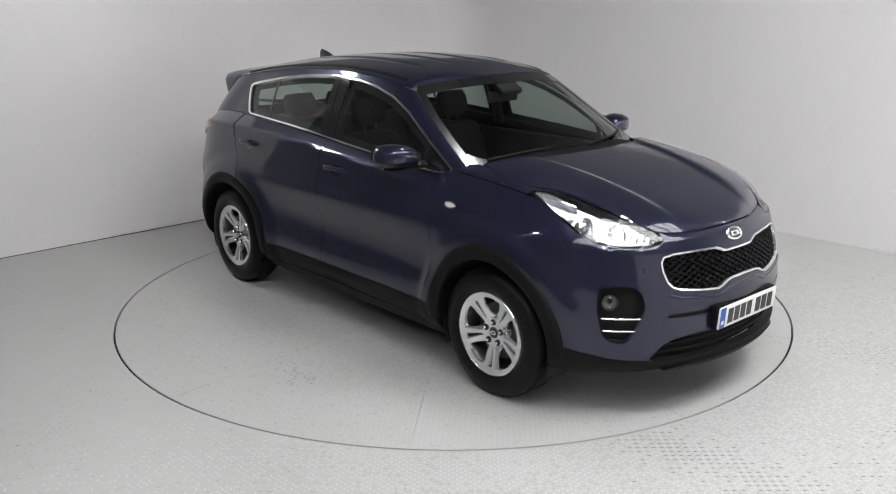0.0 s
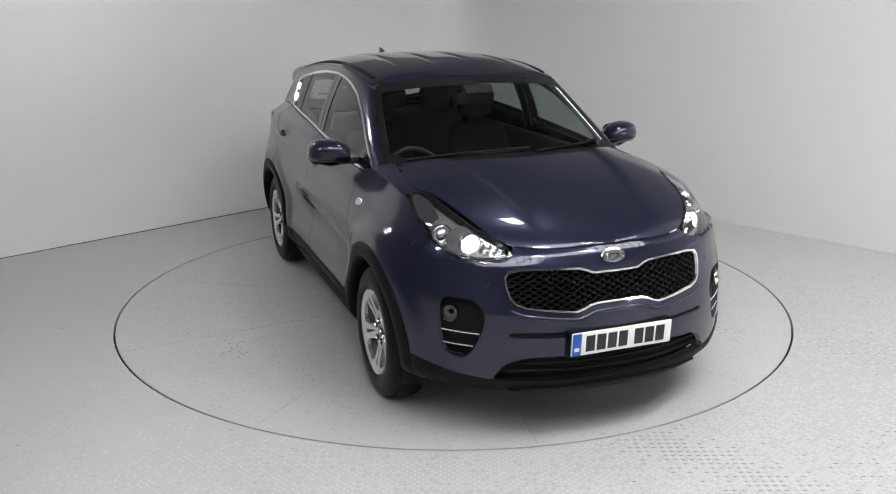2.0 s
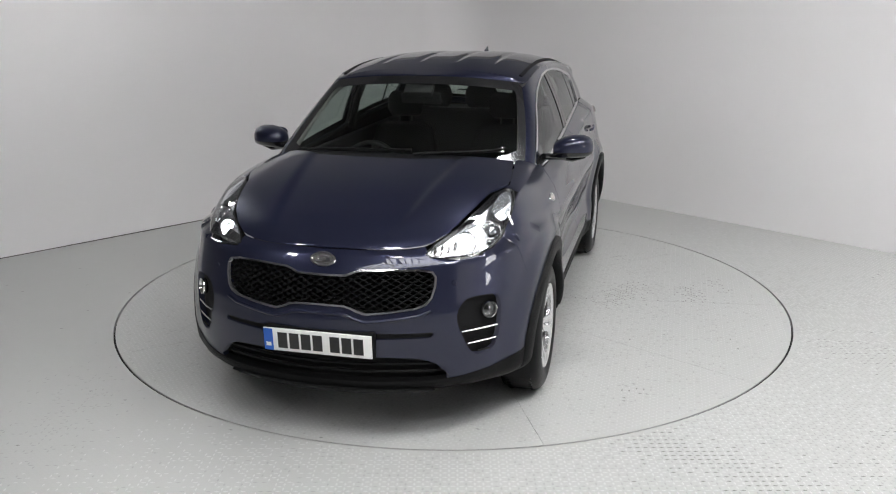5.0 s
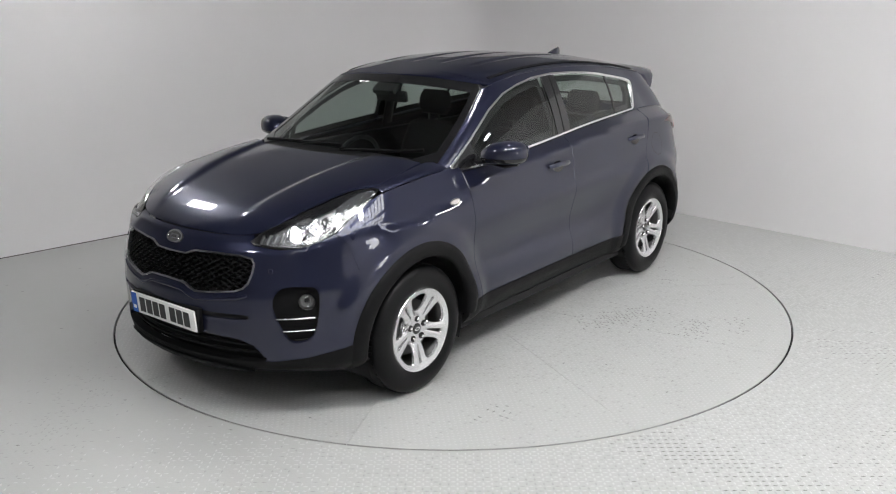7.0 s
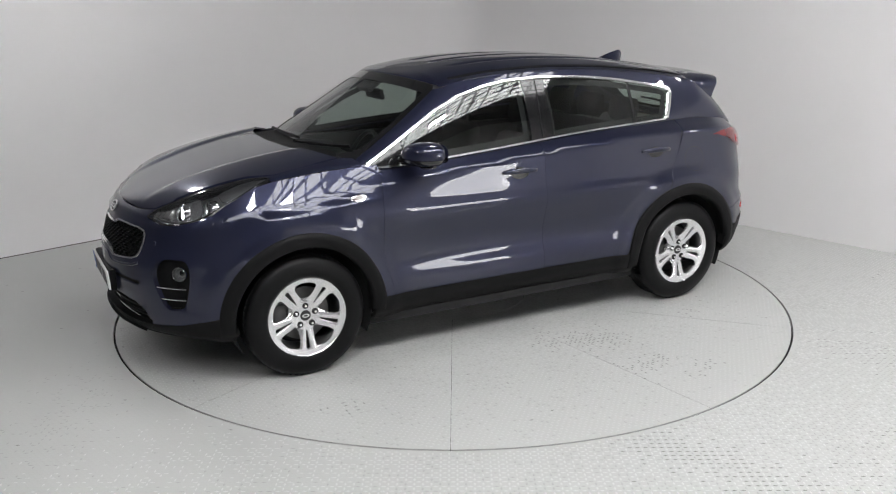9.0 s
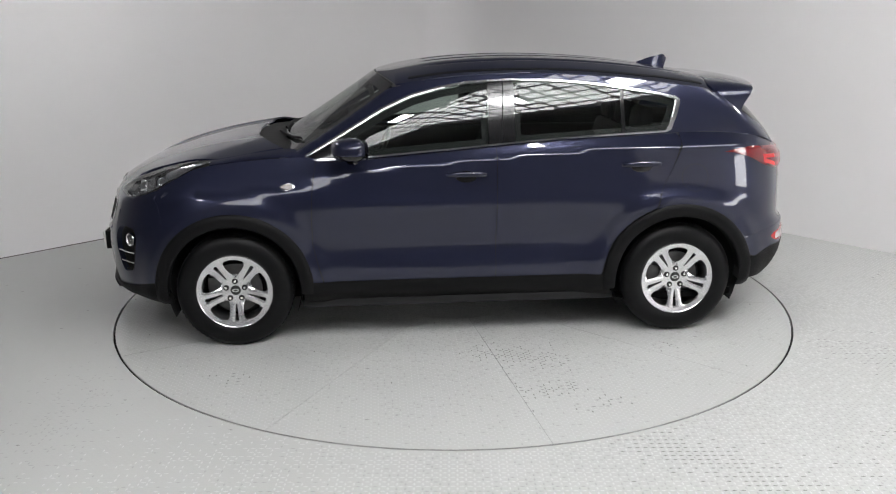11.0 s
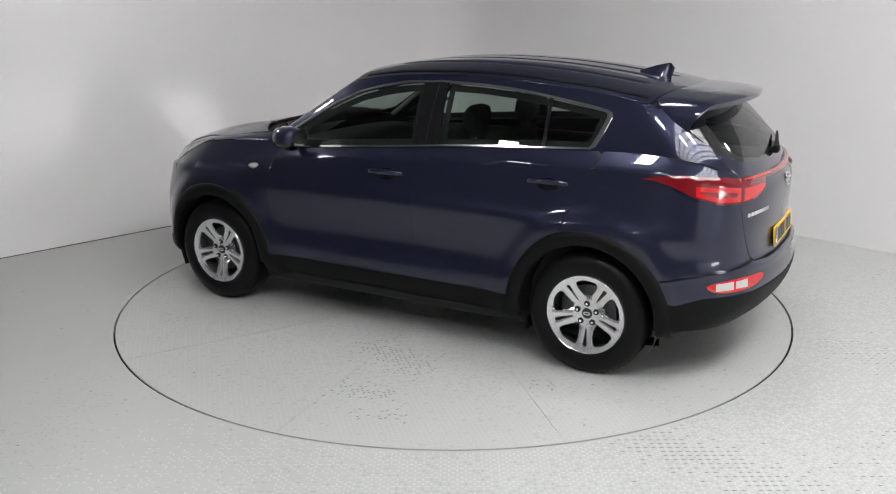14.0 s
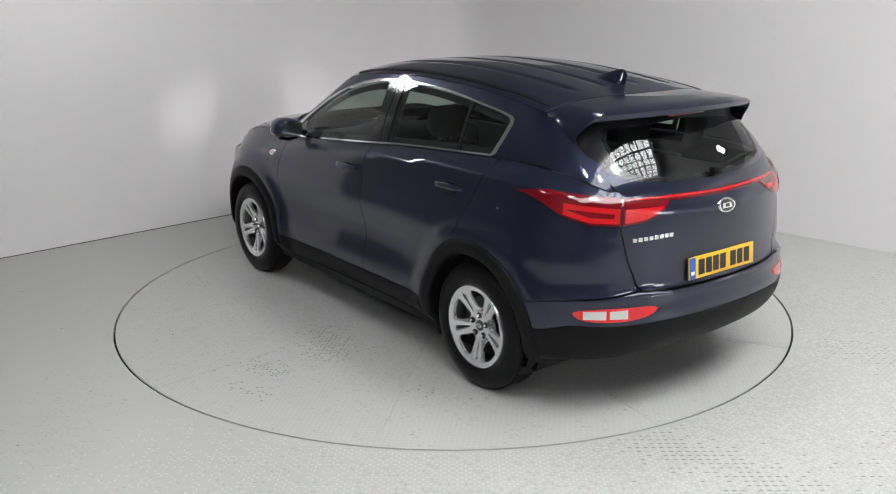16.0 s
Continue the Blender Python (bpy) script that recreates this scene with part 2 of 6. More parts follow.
class Form:
    """A surface of the car, both sides, to lay panels on."""

    def __init__(self, rows):
        full = rows
        if not rows:
            return
        verts, faces = [], []
        n = len(full[0])
        for sgn in (1, -1):
            o = len(verts)
            for r in full:
                verts += [Vector((p.x, p.y * sgn, p.z)) for p in r]
            for j in range(len(full) - 1):
                for i in range(n - 1):
                    q = [o + j * n + i, o + j * n + i + 1, o + (j + 1) * n + i + 1, o + (j + 1) * n + i]
                    q = q if sgn > 0 else q[::-1]
                    faces += [(q[0], q[1], q[2]), (q[0], q[2], q[3])]
        self.finish(verts, faces)

    def finish(self, verts, faces):
        bm = bmesh.new()
        bv = [bm.verts.new(v) for v in verts]
        for f in faces:
            if (verts[f[0]] - verts[f[1]]).cross(verts[f[0]] - verts[f[2]]).length > 1e-10:
                try:
                    bm.faces.new([bv[i] for i in f])
                except ValueError:
                    pass
        bmesh.ops.remove_doubles(bm, verts=bm.verts, dist=1e-4)
        bm.normal_update()
        bm.verts.ensure_lookup_table()
        self.verts = [v.co.copy() for v in bm.verts]
        self.normals = [v.normal.copy() for v in bm.verts]
        self.faces = [tuple(v.index for v in f.verts) for f in bm.faces]
        bm.verts.index_update()
        self.faces = [tuple(v.index for v in f.verts) for f in bm.faces]
        bm.free()
        self.tree = BVHTree.FromPolygons(self.verts, self.faces)
        return self

    def cast(self, origin, way):
        p, n, i, _ = self.tree.ray_cast(origin, way)
        if p is None:
            p, n, i, _ = self.tree.find_nearest(Vector(origin))
            q = Vector(origin)
            w = Vector(way).normalized()
            q = q + w * (p - q).dot(w)
            p, n, i, _ = self.tree.find_nearest(q)
        a, b, c = self.faces[i]
        m = barycentric_transform(p, self.verts[a], self.verts[b], self.verts[c], self.normals[a], self.normals[b], self.normals[c])
        m = m.normalized() if m.length > 1e-6 else n
        return p, (m if m.dot(n) > 0 else n)

    # ways to lay a flat outline on the surface
    def side(self, s):
        def f(u, v):
            p, n = self.cast((u, 2.0 * s, v), (0, -s, 0))
            return p, (n if n.y * s > 0 else -n)
        return f

    def front(self, u, v):
        p, n = self.cast((4.0, u, v), (-1, 0, 0))
        return p, (n if n.x > 0 else -n)

    def rear(self, u, v):
        p, n = self.cast((-4.0, u, v), (1, 0, 0))
        return p, (n if n.x < 0 else -n)

    def top(self, u, v):
        p, n = self.cast((u, v, 4.0), (0, 0, -1))
        return p, (n if n.z > 0 else -n)

    def round_front(self, u, v):
        a = u / 1.1
        d = Vector((math.cos(a), math.sin(a), 0))
        p, n = self.cast(Vector((1.0, 0, v)) + d * 3, -d)
        return p, (n if n.dot(d) > 0 else -n)

    def round_rear(self, u, v):
        a = u / 1.1
        d = Vector((-math.cos(a), math.sin(a), 0))
        p, n = self.cast(Vector((-1.1, 0, v)) + d * 3, -d)
        return p, (n if n.dot(d) > 0 else -n)


low_rows = spline_rows([ring_points(r) for r in RINGS], 7)
for row in low_rows:        # the wings swell out round the wheel openings
    for q in row:
        if q.y > 0.5:
            for cx in (WHEEL_X, -WHEEL_X):
                t = max(0.0, min(1.0, (0.60 - math.hypot(q.x - cx, q.z - 0.352)) / 0.11))
                q.y += 0.020 * t * t * (3 - 2 * t)
LOW = Form(low_rows)


def green_rows():
    rows = []
    zb, levels = 0.98, 26
    for j in range(levels + 1):
        v = j / levels
        row = []
        for k in range(NF + NS + 1 + NR):
            x, y, z = 0.0, 0.5, zb + v * 0.5
            for _ in range(12):
                xf, xr = SCREEN_X(z), REAR_X(z)
                cf, cr = xf - 0.75, xr + 0.5
                if k < NF:
                    f = math.radians(90) * (1 - (1 - k / NF) ** 1.3)
                    q = math.sin(f)
                    x = xf - 0.18 * (q / 0.9) ** 2 if q < 0.9 else cf + 0.57 * math.sqrt(max(0.0, 1 - ((q - 0.9) / 0.1) ** 2))
                    y = glass_y(cf, z) * q
                elif k <= NF + NS:
                    x = cf + (cr - cf) * (k - NF) / NS
                    y = glass_y(x, z)
                else:
                    f = math.radians(90) * (1 - ((k - NF - NS) / NR) ** 1.3)
                    x, y = cr - 0.5 * max(0, math.cos(f)) ** 0.42, glass_y(cr, z) * math.sin(f)
                ze = ROOF_Z(x) - 0.074 * min(1.0, (abs(y) / 0.62) ** 2)
                z = 0.5 * z + 0.5 * (zb + v * (ze - zb))
            row.append(Vector((x, y, z)))
        row[0].y = row[-1].y = 0
        rows.append(row)
    return rows


g_rows = green_rows()
GREEN = Form(g_rows)


def cap_form(edge, mid, power, steps=16):
    """A crowned surface between the two edges of a ring."""
    rows = []
    for i in range(steps + 1):
        k = 1 - i / steps
        row = []
        for e in edge:
            row.append(Vector((e.x, e.y * k, mid(e) - (mid(e) - e.z) * k ** power)))
        rows.append(row)
    return rows


roof_edge = g_rows[-1]


def roof_mid(e):
    return max(e.z, ROOF_Z(e.x))


ROOF = Form(cap_form(roof_edge, roof_mid, 3.6))
hood_edge = [p for p in low_rows[-1] if p.x > 0.9]
HOOD = Form(cap_form(hood_edge, lambda e: max(e.z, HOOD_MID_Z(e.x)), 3.6))


# ---------------------------------------------------------------- the room: a square studio seen across its diagonal
CORNER = Vector((0.06, 4.56))
DL, DR = Vector((-1.0, -0.9854)).normalized(), Vector((1.0, -1.025)).normalized()   # along the two walls
WALL_LEN, WALL_H, WHITE_H = 12.0, 5.4, 2.4
OUT_L, OUT_R = Vector((DL.y, -DL.x)), Vector((-DR.y, DR.x))


def wall_box(bm, a, d, out, s0, s1, z0, z1, t=0.2):
    """A block of wall: from s0 to s1 along d from a, z0 to z1, t thick outwards."""
    vs = []
    for z in (z0, z1):
        for s, o in ((s0, 0), (s1, 0), (s1, t), (s0, t)):
            p = a + d * s + out * o
            vs.append(bm.verts.new((p.x, p.y, z)))
    for f in ((0, 1, 5, 4), (1, 2, 6, 5), (2, 3, 7, 6), (3, 0, 4, 7), (4, 5, 6, 7), (0, 3, 2, 1)):
        bm.faces.new([vs[i] for i in f])


def wall(name, a, d, out, openings=(), material=M_WALL, z_low=-0.05, z_high=WHITE_H, s_low=-0.2, s_high=WALL_LEN + 0.2, label="plain white painted studio wall"):
    """A wall with openings (s0, s1, z0, z1)."""
    bm = bmesh.new()
    cuts = sorted({s_low, s_high, *[o[0] for o in openings], *[o[1] for o in openings]})
    for s0, s1 in zip(cuts, cuts[1:]):
        hole = [o for o in openings if o[0] <= s0 and o[1] >= s1]
        for z0, z1 in ([(z_low, hole[0][2]), (hole[0][3], z_high)] if hole else [(z_low, z_high)]):
            wall_box(bm, a, d, out, s0, s1, z0, z1)
    bmesh.ops.remove_doubles(bm, verts=bm.verts, dist=1e-4)
    bmesh.ops.recalc_face_normals(bm, faces=bm.faces)
    return tagged(part(name, bm, material, smooth=False), label, "wall", kind="structure")


BACK = CORNER + DL * WALL_LEN
wall("wall_west", CORNER, DL, OUT_L, s_low=0.5, s_high=5.5)
wall("wall_east", CORNER, DR, OUT_R, s_low=0.5)
wall("wall_hall", CORNER, DL, OUT_L, s_low=5.5, material=M_DARKWALL, label="dark wall of the hall beyond the studio")
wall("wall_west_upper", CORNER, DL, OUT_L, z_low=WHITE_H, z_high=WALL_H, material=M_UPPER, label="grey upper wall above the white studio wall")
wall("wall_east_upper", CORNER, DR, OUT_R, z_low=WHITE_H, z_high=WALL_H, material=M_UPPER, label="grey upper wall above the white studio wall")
wall("wall_south", BACK, DR, -OUT_R, z_high=WALL_H, material=M_DARKWALL, label="dark wall of the hall beyond the studio")
DOORWAY = (1.15, 2.75, 1.5, 2.6)
wall("wall_north", CORNER + DR * WALL_LEN, DL, -OUT_L, [DOORWAY], z_high=WALL_H, s_high=6.0)
wall("wall_north_dark", CORNER + DR * WALL_LEN, DL, -OUT_L, z_high=WALL_H, s_low=6.0, material=M_DARKWALL, label="dark wall of the hall beyond the studio")


def cove():
    """The rounded corner between the two white walls."""
    bm = bmesh.new()
    rows = []
    r = 0.5
    c = CORNER + (DL + DR) * r
    for k in range(19):
        a = k / 18 * math.pi / 2
        p = c - DR * r * math.cos(a) - DL * r * math.sin(a)
        rows.append([bm.verts.new((p.x, p.y, z)) for z in (-0.05, WHITE_H)])
    for a, b in zip(rows, rows[1:]):
        bm.faces.new((a[0], b[0], b[1], a[1]))
    bmesh.ops.recalc_face_normals(bm, faces=bm.faces)
    return tagged(part("wall_corner", bm, M_WALL), "rounded white corner between the studio walls", "wall", kind="structure")


cove()
bm = bmesh.new()
wall_box(bm, CORNER, DL, -OUT_L, 0.5, 5.5, 0.0, 0.006, 0.007)
bmesh.ops.recalc_face_normals(bm, faces=bm.faces)
tagged(part("trim", bm, mat("joint_dirt", (0.10, 0.095, 0.09), 0.9, noise_scale=14, noise_amount=0.7), smooth=False), "dirty joint at the foot of the white wall", "trim", kind="structure")


def glazed(name, base, w, h, nx, nz):
    """A lattice window in the plane x-z of its pose, with bright overcast sky outside."""
    e = tagged(new(name), "steel lattice window against a bright sky", "window", kind="structure")
    e.matrix_basis = base
    for k in range(nx + 1):
        x = w * k / nx
        box("window_bar", (x - 0.022, -0.03, 0), (x + 0.022, 0.03, h), M_STEEL, e)
    for k in range(nz + 1):
        z = h * k / nz
        box("window_bar", (0, -0.025, z - 0.022), (w, 0.025, z + 0.022), M_STEEL, e)
    b = box("sky_backdrop", (-0.6, 0.25, -0.6), (w + 0.6, 0.27, h + 0.6), M_SKYPANE, e, "bright overcast sky")
    return e


ROOF_FRAME = Matrix.Translation((CORNER.x, CORNER.y, 0)) @ pose(0, 0, 0, 0, 0, math.degrees(math.atan2(DL.y, DL.x)))     # x along the west wall, y along the east wall
STRIP = (0.35, 11.65, 6.9, 9.15)        # one long roof light, parallel to the west wall
glazed("window_1", ROOF_FRAME @ pose(STRIP[0], STRIP[3], WALL_H + 0.1, 90, 0, 0), STRIP[1] - STRIP[0], STRIP[3] - STRIP[2], 30, 6)

p = CORNER + DR * (WALL_LEN + 0.1) + DL * DOORWAY[0]
glazed("window_2", Matrix.Translation((p.x, p.y, DOORWAY[2])) @ pose(0, 0, 0, 0, 0, math.degrees(math.atan2(DL.y, DL.x))), DOORWAY[1] - DOORWAY[0], DOORWAY[3] - DOORWAY[2], 1, 1)


def ceiling():
    bm = bmesh.new()
    u0, u1, v0, v1 = STRIP
    for lo, hi in (((-1, -1), (13, v0)), ((-1, v1), (13, 13)), ((-1, v0), (u0, v1)), ((u1, v0), (13, v1))):
        add_box(bm, (*lo, WALL_H), (*hi, WALL_H + 0.2))
    # steel beams below the deck, across the roof light
    for k in range(5):
        add_box(bm, (1.4 + 2.3 * k, 0.1, WALL_H - 0.22), (1.52 + 2.3 * k, STRIP[2], WALL_H - 0.01))
    bmesh.ops.transform(bm, matrix=ROOF_FRAME, verts=bm.verts)
    return tagged(part("ceiling", bm, M_CEIL, smooth=False), "dark roof deck with a long glazed roof light", "ceiling", kind="structure")


ceiling()


def floor_sheet():
    bm = bmesh.new()
    n = 180
    inner = [bm.verts.new(((DISC_R + 0.007) * math.cos(2 * math.pi * k / n), (DISC_R + 0.007) * math.sin(2 * math.pi * k / n), 0)) for k in range(n)]
    lip = [bm.verts.new((v.co.x, v.co.y, -0.03)) for v in inner]
    outer = [bm.verts.new((v.co.x * 8, v.co.y * 8, 0)) for v in inner]
    for k in range(n):
        j = (k + 1) % n
        bm.faces.new((inner[k], inner[j], outer[j], outer[k]))
        bm.faces.new((lip[k], lip[j], inner[j], inner[k]))
    bmesh.ops.recalc_face_normals(bm, faces=bm.faces)
    return part("floor", bm, M_FLOOR, smooth=False)


floor = tagged(floor_sheet(), "light grey painted steel tread plate floor, scuffed", "floor", kind="structure")
bm = bmesh.new()
lathe(bm, [(0.0, -0.05), (DISC_R + 0.2, -0.05)], 96, "z")
tagged(part("pit", bm, M_PIT, smooth=False), "dark gap below the turntable", "floor", kind="structure")

# the turntable: ten steel sectors round a hub plate
turntable = tagged(new("turntable"), "round turntable of light grey painted tread plate, worn", "turntable")
bm = bmesh.new()
lathe(bm, [(0.0, -0.010), (DISC_R - 0.008, -0.010), (DISC_R - 0.008, -0.04)], 180, "z")
part("underframe", bm, M_PIT, turntable, "dark underframe", smooth=False)
HUB_R = 0.50


def ring_plate(name, r0, r1, a0, a1, n):
    bm = bmesh.new()
    gap = 0.0011
    rows = []
    for r in (r0, r0 + (r1 - r0) / 3, r0 + (r1 - r0) * 2 / 3, r1):
        g = math.degrees(gap / max(r, 0.05)) if r0 > 0 else 0
        rows.append([bm.verts.new((r * math.cos(math.radians(a0 + g + (a1 - a0 - 2 * g) * k / n)), r * math.sin(math.radians(a0 + g + (a1 - a0 - 2 * g) * k / n)), 0)) for k in range(n + 1)])
    for a, b in zip(rows, rows[1:]):
        for k in range(n):
            bm.faces.new((a[k], b[k], b[k + 1], a[k + 1]))
    rim = [e for e in bm.edges if len(e.link_faces) == 1]
    ex = bmesh.ops.extrude_edge_only(bm, edges=rim)
    for v in ex["geom"]:
        if isinstance(v, bmesh.types.BMVert):
            v.co.z = -0.009
    bmesh.ops.recalc_face_normals(bm, faces=bm.faces)
    return part(name, bm, M_FLOOR, turntable, smooth=False)


first = ring_plate("sector_plate", HUB_R + 0.0015, DISC_R - 0.006, -36 + 25, 25, 18)
for k in range(1, 10):
    ob = new("sector_plate", first.data)
    ob.parent = turntable
    ob.matrix_basis = pose(0, 0, 0, 0, 0, 36 * k)
bm = bmesh.new()
lathe(bm, [(0.0, 0.0), (HUB_R - 0.0015, 0.0), (HUB_R - 0.0015, -0.009)], 72, "z")
part("hub_plate", bm, M_FLOOR, turntable, smooth=False)


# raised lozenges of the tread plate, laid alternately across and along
# real wear on the turntable; on the floor mostly a painted dark reflection
M_WORN_SHADE = mat("worn_and_shade_tread", (0.24, 0.24, 0.23), 0.5, 0.3, noise_scale=40, noise_amount=0.4)
# lighter tone: glints on the raised tops, put into the colour
M_TREAD = mat("tread_tops_glint_tone", (0.525, 0.528, 0.520), 0.28, noise_scale=9, noise_amount=0.1)
rng = np.random.default_rng(5)
# weaker painted glints for the turntable's lozenge tops
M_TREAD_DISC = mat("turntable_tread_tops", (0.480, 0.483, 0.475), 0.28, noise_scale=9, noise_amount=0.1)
PITCH_T = 0.0262


def lozenges(keep):
    """All lozenges for which keep(x, y) holds: centre places and which way they lie."""
    n = int(7.5 / PITCH_T)
    i, j = np.meshgrid(np.arange(-n, n), np.arange(-n, n))
    i, j = i.ravel(), j.ravel()
    c = math.sqrt(0.5)
    x, y = (i - j) * PITCH_T * c, (i + j) * PITCH_T * c
    ok = keep(x, y)
    return x[ok], y[ok], ((i + j) % 2)[ok]


def lozenge_mesh(name, x, y, lie, material, parent, label, h=0.0009):
    n = len(x)
    ln, wd = np.where(lie == 0, 0.0130, 0.0052), np.where(lie == 0, 0.0052, 0.0130)
    v = np.zeros((n, 5, 3))
    v[:, :, 0], v[:, :, 1] = x[:, None], y[:, None]
    v[:, 0, 0] -= ln
    v[:, 2, 0] += ln
    v[:, 1, 1] -= wd
    v[:, 3, 1] += wd
    v[:, :4, 2] = 0.0002
    v[:, 4, 2] = h * np.clip(0.5 - 0.3 * y, 0.26, 1.2) if parent is floor else h
    base = (np.arange(n) * 5)[:, None, None]
    f = (base + np.array([[0, 1, 4], [1, 2, 4], [2, 3, 4], [3, 0, 4]])[None]).reshape(-1, 3)
    me = bpy.data.meshes.new(name)
    me.from_pydata(v.reshape(-1, 3).tolist(), [], f.tolist())
    me.materials.append(material)
    ob = new(name, me)
    ob.parent = parent
    return tagged(ob, label, kind="stuff")


def near_line(x, y, a, b, w):
    a, b = np.array(a), np.array(b)
    d = b - a
    t = np.clip(((x - a[0]) * d[0] + (y - a[1]) * d[1]) / (d @ d), 0, 1)
    return np.exp(-((x - a[0] - t * d[0]) ** 2 + (y - a[1] - t * d[1]) ** 2) / w ** 2)


# the floor's dark bands are relief shade put into colour; 0.0025 is random chips
def floor_shade_chips(x, y):
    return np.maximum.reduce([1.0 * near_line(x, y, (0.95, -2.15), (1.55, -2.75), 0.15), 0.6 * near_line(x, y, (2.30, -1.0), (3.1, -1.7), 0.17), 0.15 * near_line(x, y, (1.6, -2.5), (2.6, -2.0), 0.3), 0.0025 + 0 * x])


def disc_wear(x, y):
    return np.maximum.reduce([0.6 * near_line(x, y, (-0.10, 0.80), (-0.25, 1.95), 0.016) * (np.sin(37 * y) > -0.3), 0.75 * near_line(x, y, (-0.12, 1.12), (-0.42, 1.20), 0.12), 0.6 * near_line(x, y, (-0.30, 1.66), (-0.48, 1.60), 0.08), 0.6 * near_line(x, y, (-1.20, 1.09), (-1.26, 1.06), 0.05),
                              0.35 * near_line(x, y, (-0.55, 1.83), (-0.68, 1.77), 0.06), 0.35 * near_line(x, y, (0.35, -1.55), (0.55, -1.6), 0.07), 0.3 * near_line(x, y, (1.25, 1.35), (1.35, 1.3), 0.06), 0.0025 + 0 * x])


# darker tone: shade of the relief, painted in so the pattern shows
M_RELIEF_SHADE = mat("relief_shade_tread", (0.37, 0.373, 0.365), 0.4, noise_scale=9, noise_amount=0.12)


def shade_share(x, y, parent):
    """How many lozenges take the darker tone painted for relief shade."""
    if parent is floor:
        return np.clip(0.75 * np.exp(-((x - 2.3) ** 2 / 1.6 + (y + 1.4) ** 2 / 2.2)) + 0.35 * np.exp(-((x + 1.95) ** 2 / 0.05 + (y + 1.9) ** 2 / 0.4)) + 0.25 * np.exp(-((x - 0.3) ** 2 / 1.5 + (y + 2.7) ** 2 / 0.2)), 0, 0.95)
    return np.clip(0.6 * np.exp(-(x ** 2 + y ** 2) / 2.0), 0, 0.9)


R_OUT, R_IN = DISC_R + 0.03, DISC_R - 0.03


def in_room(x, y):
    return (np.hypot(x, y) > R_OUT) & (y > -3.4) & (y < 4.4) & (np.abs(x) < (y + 5.9) * 0.54 + 0.25) & (y < 4.5 - np.abs(x) * 1.02)


for name, keep, wear_and_shade, parent in (("floor_tread", in_room, floor_shade_chips, floor), ("turntable_tread", lambda x, y: (np.hypot(x, y) < R_IN), disc_wear, turntable)):
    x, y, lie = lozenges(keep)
    # on the floor only lozenges lying across take the painted dark reflection
    bad = (rng.random(len(x)) < wear_and_shade(x, y)) & ((lie == 0) | (parent is turntable))
    greyed = ~bad & (rng.random(len(x)) < shade_share(x, y, parent))
    good = ~bad & ~greyed
    if parent is floor:
        # far side and along the west wall: floor colour, lower, without the painted glints
        dull = good & (rng.random(len(x)) > np.clip(0.55 + 0.5 * (x - 0.9 * y - 1.2), 0, 1))
        lozenge_mesh("dull_tread", x[dull], y[dull], lie[dull], M_FLOOR, parent, "low lozenges of tread plate in the floor's colour", 0.0005)
        good &= ~dull
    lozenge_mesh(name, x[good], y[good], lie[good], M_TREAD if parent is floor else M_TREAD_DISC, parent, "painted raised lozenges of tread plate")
    lozenge_mesh("relief_shade_tread", x[greyed], y[greyed], lie[greyed], M_RELIEF_SHADE, parent, "grey lozenges of tread plate, relief shade in their colour")
    lozenge_mesh("worn_and_shade_tread", x[bad], y[bad], lie[bad], M_WORN_SHADE, parent, "dark lozenges of tread plate: wear and painted shade", 0.0010)


def lamp_panel(base, s, drop):
    """A square lamp that shines down its own -z, on a rod of length drop."""
    e = tagged(new("ceiling_light"), "square ceiling light panel on a rod, lit white", "ceiling light", "ceiling lights")
    e.matrix_basis = base
    box("diffuser", (-s / 2, -s / 2, -0.02), (s / 2, s / 2, 0), M_PANELLIGHT, e)
    box("housing", (-s / 2 - 0.03, -s / 2 - 0.03, 0.002), (s / 2 + 0.03, s / 2 + 0.03, 0.08), M_STEEL, e)
    box("rod", (-0.01, -0.01, 0.08), (0.01, 0.01, drop), M_STEEL, e)
    return e


for x, y in ((2.6, -2.8), (0.85, -0.2), (-0.4, -4.0), (1.3, -3.9)):
    lamp_panel(pose(x, y, WALL_H - 0.9, 0, 0, 45), 0.4, 0.9)
# small ones lean in from brackets above the white walls
for x, y, z, size in ((-2.85, 0.70, 2.85, 0.24), (-2.75, -3.2, 2.75, 0.24), (4.1, -0.1, 2.95, 0.16)):
    lamp_panel(look((x, y, z), (0.3 * x, y - 1.2 if y > -1 else -1.5, 0.4)), size, 0.4)

# a black cable that just enters the picture
cable = tube("floor_cable", [(-2.6, -2.05, 0.012), (-2.2, -2.36, 0.012), (-1.99, -2.56, 0.012), (-1.85, -2.80, 0.012)], 0.012, M_RUBBER)
tagged(cable, "black rubber cable lying on the floor", "cable")


# ---------------------------------------------------------------- laying panels on the car's form
def inside(poly, x, y):
    c = False
    n = len(poly)
    for i in range(n):
        x1, y1 = poly[i]
        x2, y2 = poly[i - 1]
        if (y1 > y) != (y2 > y) and x < (x2 - x1) * (y - y1) / (y2 - y1) + x1:
            c = not c
    return c


def area2(poly):
    return 0.5 * sum(poly[i - 1][0] * poly[i][1] - poly[i][0] * poly[i - 1][1] for i in range(len(poly)))


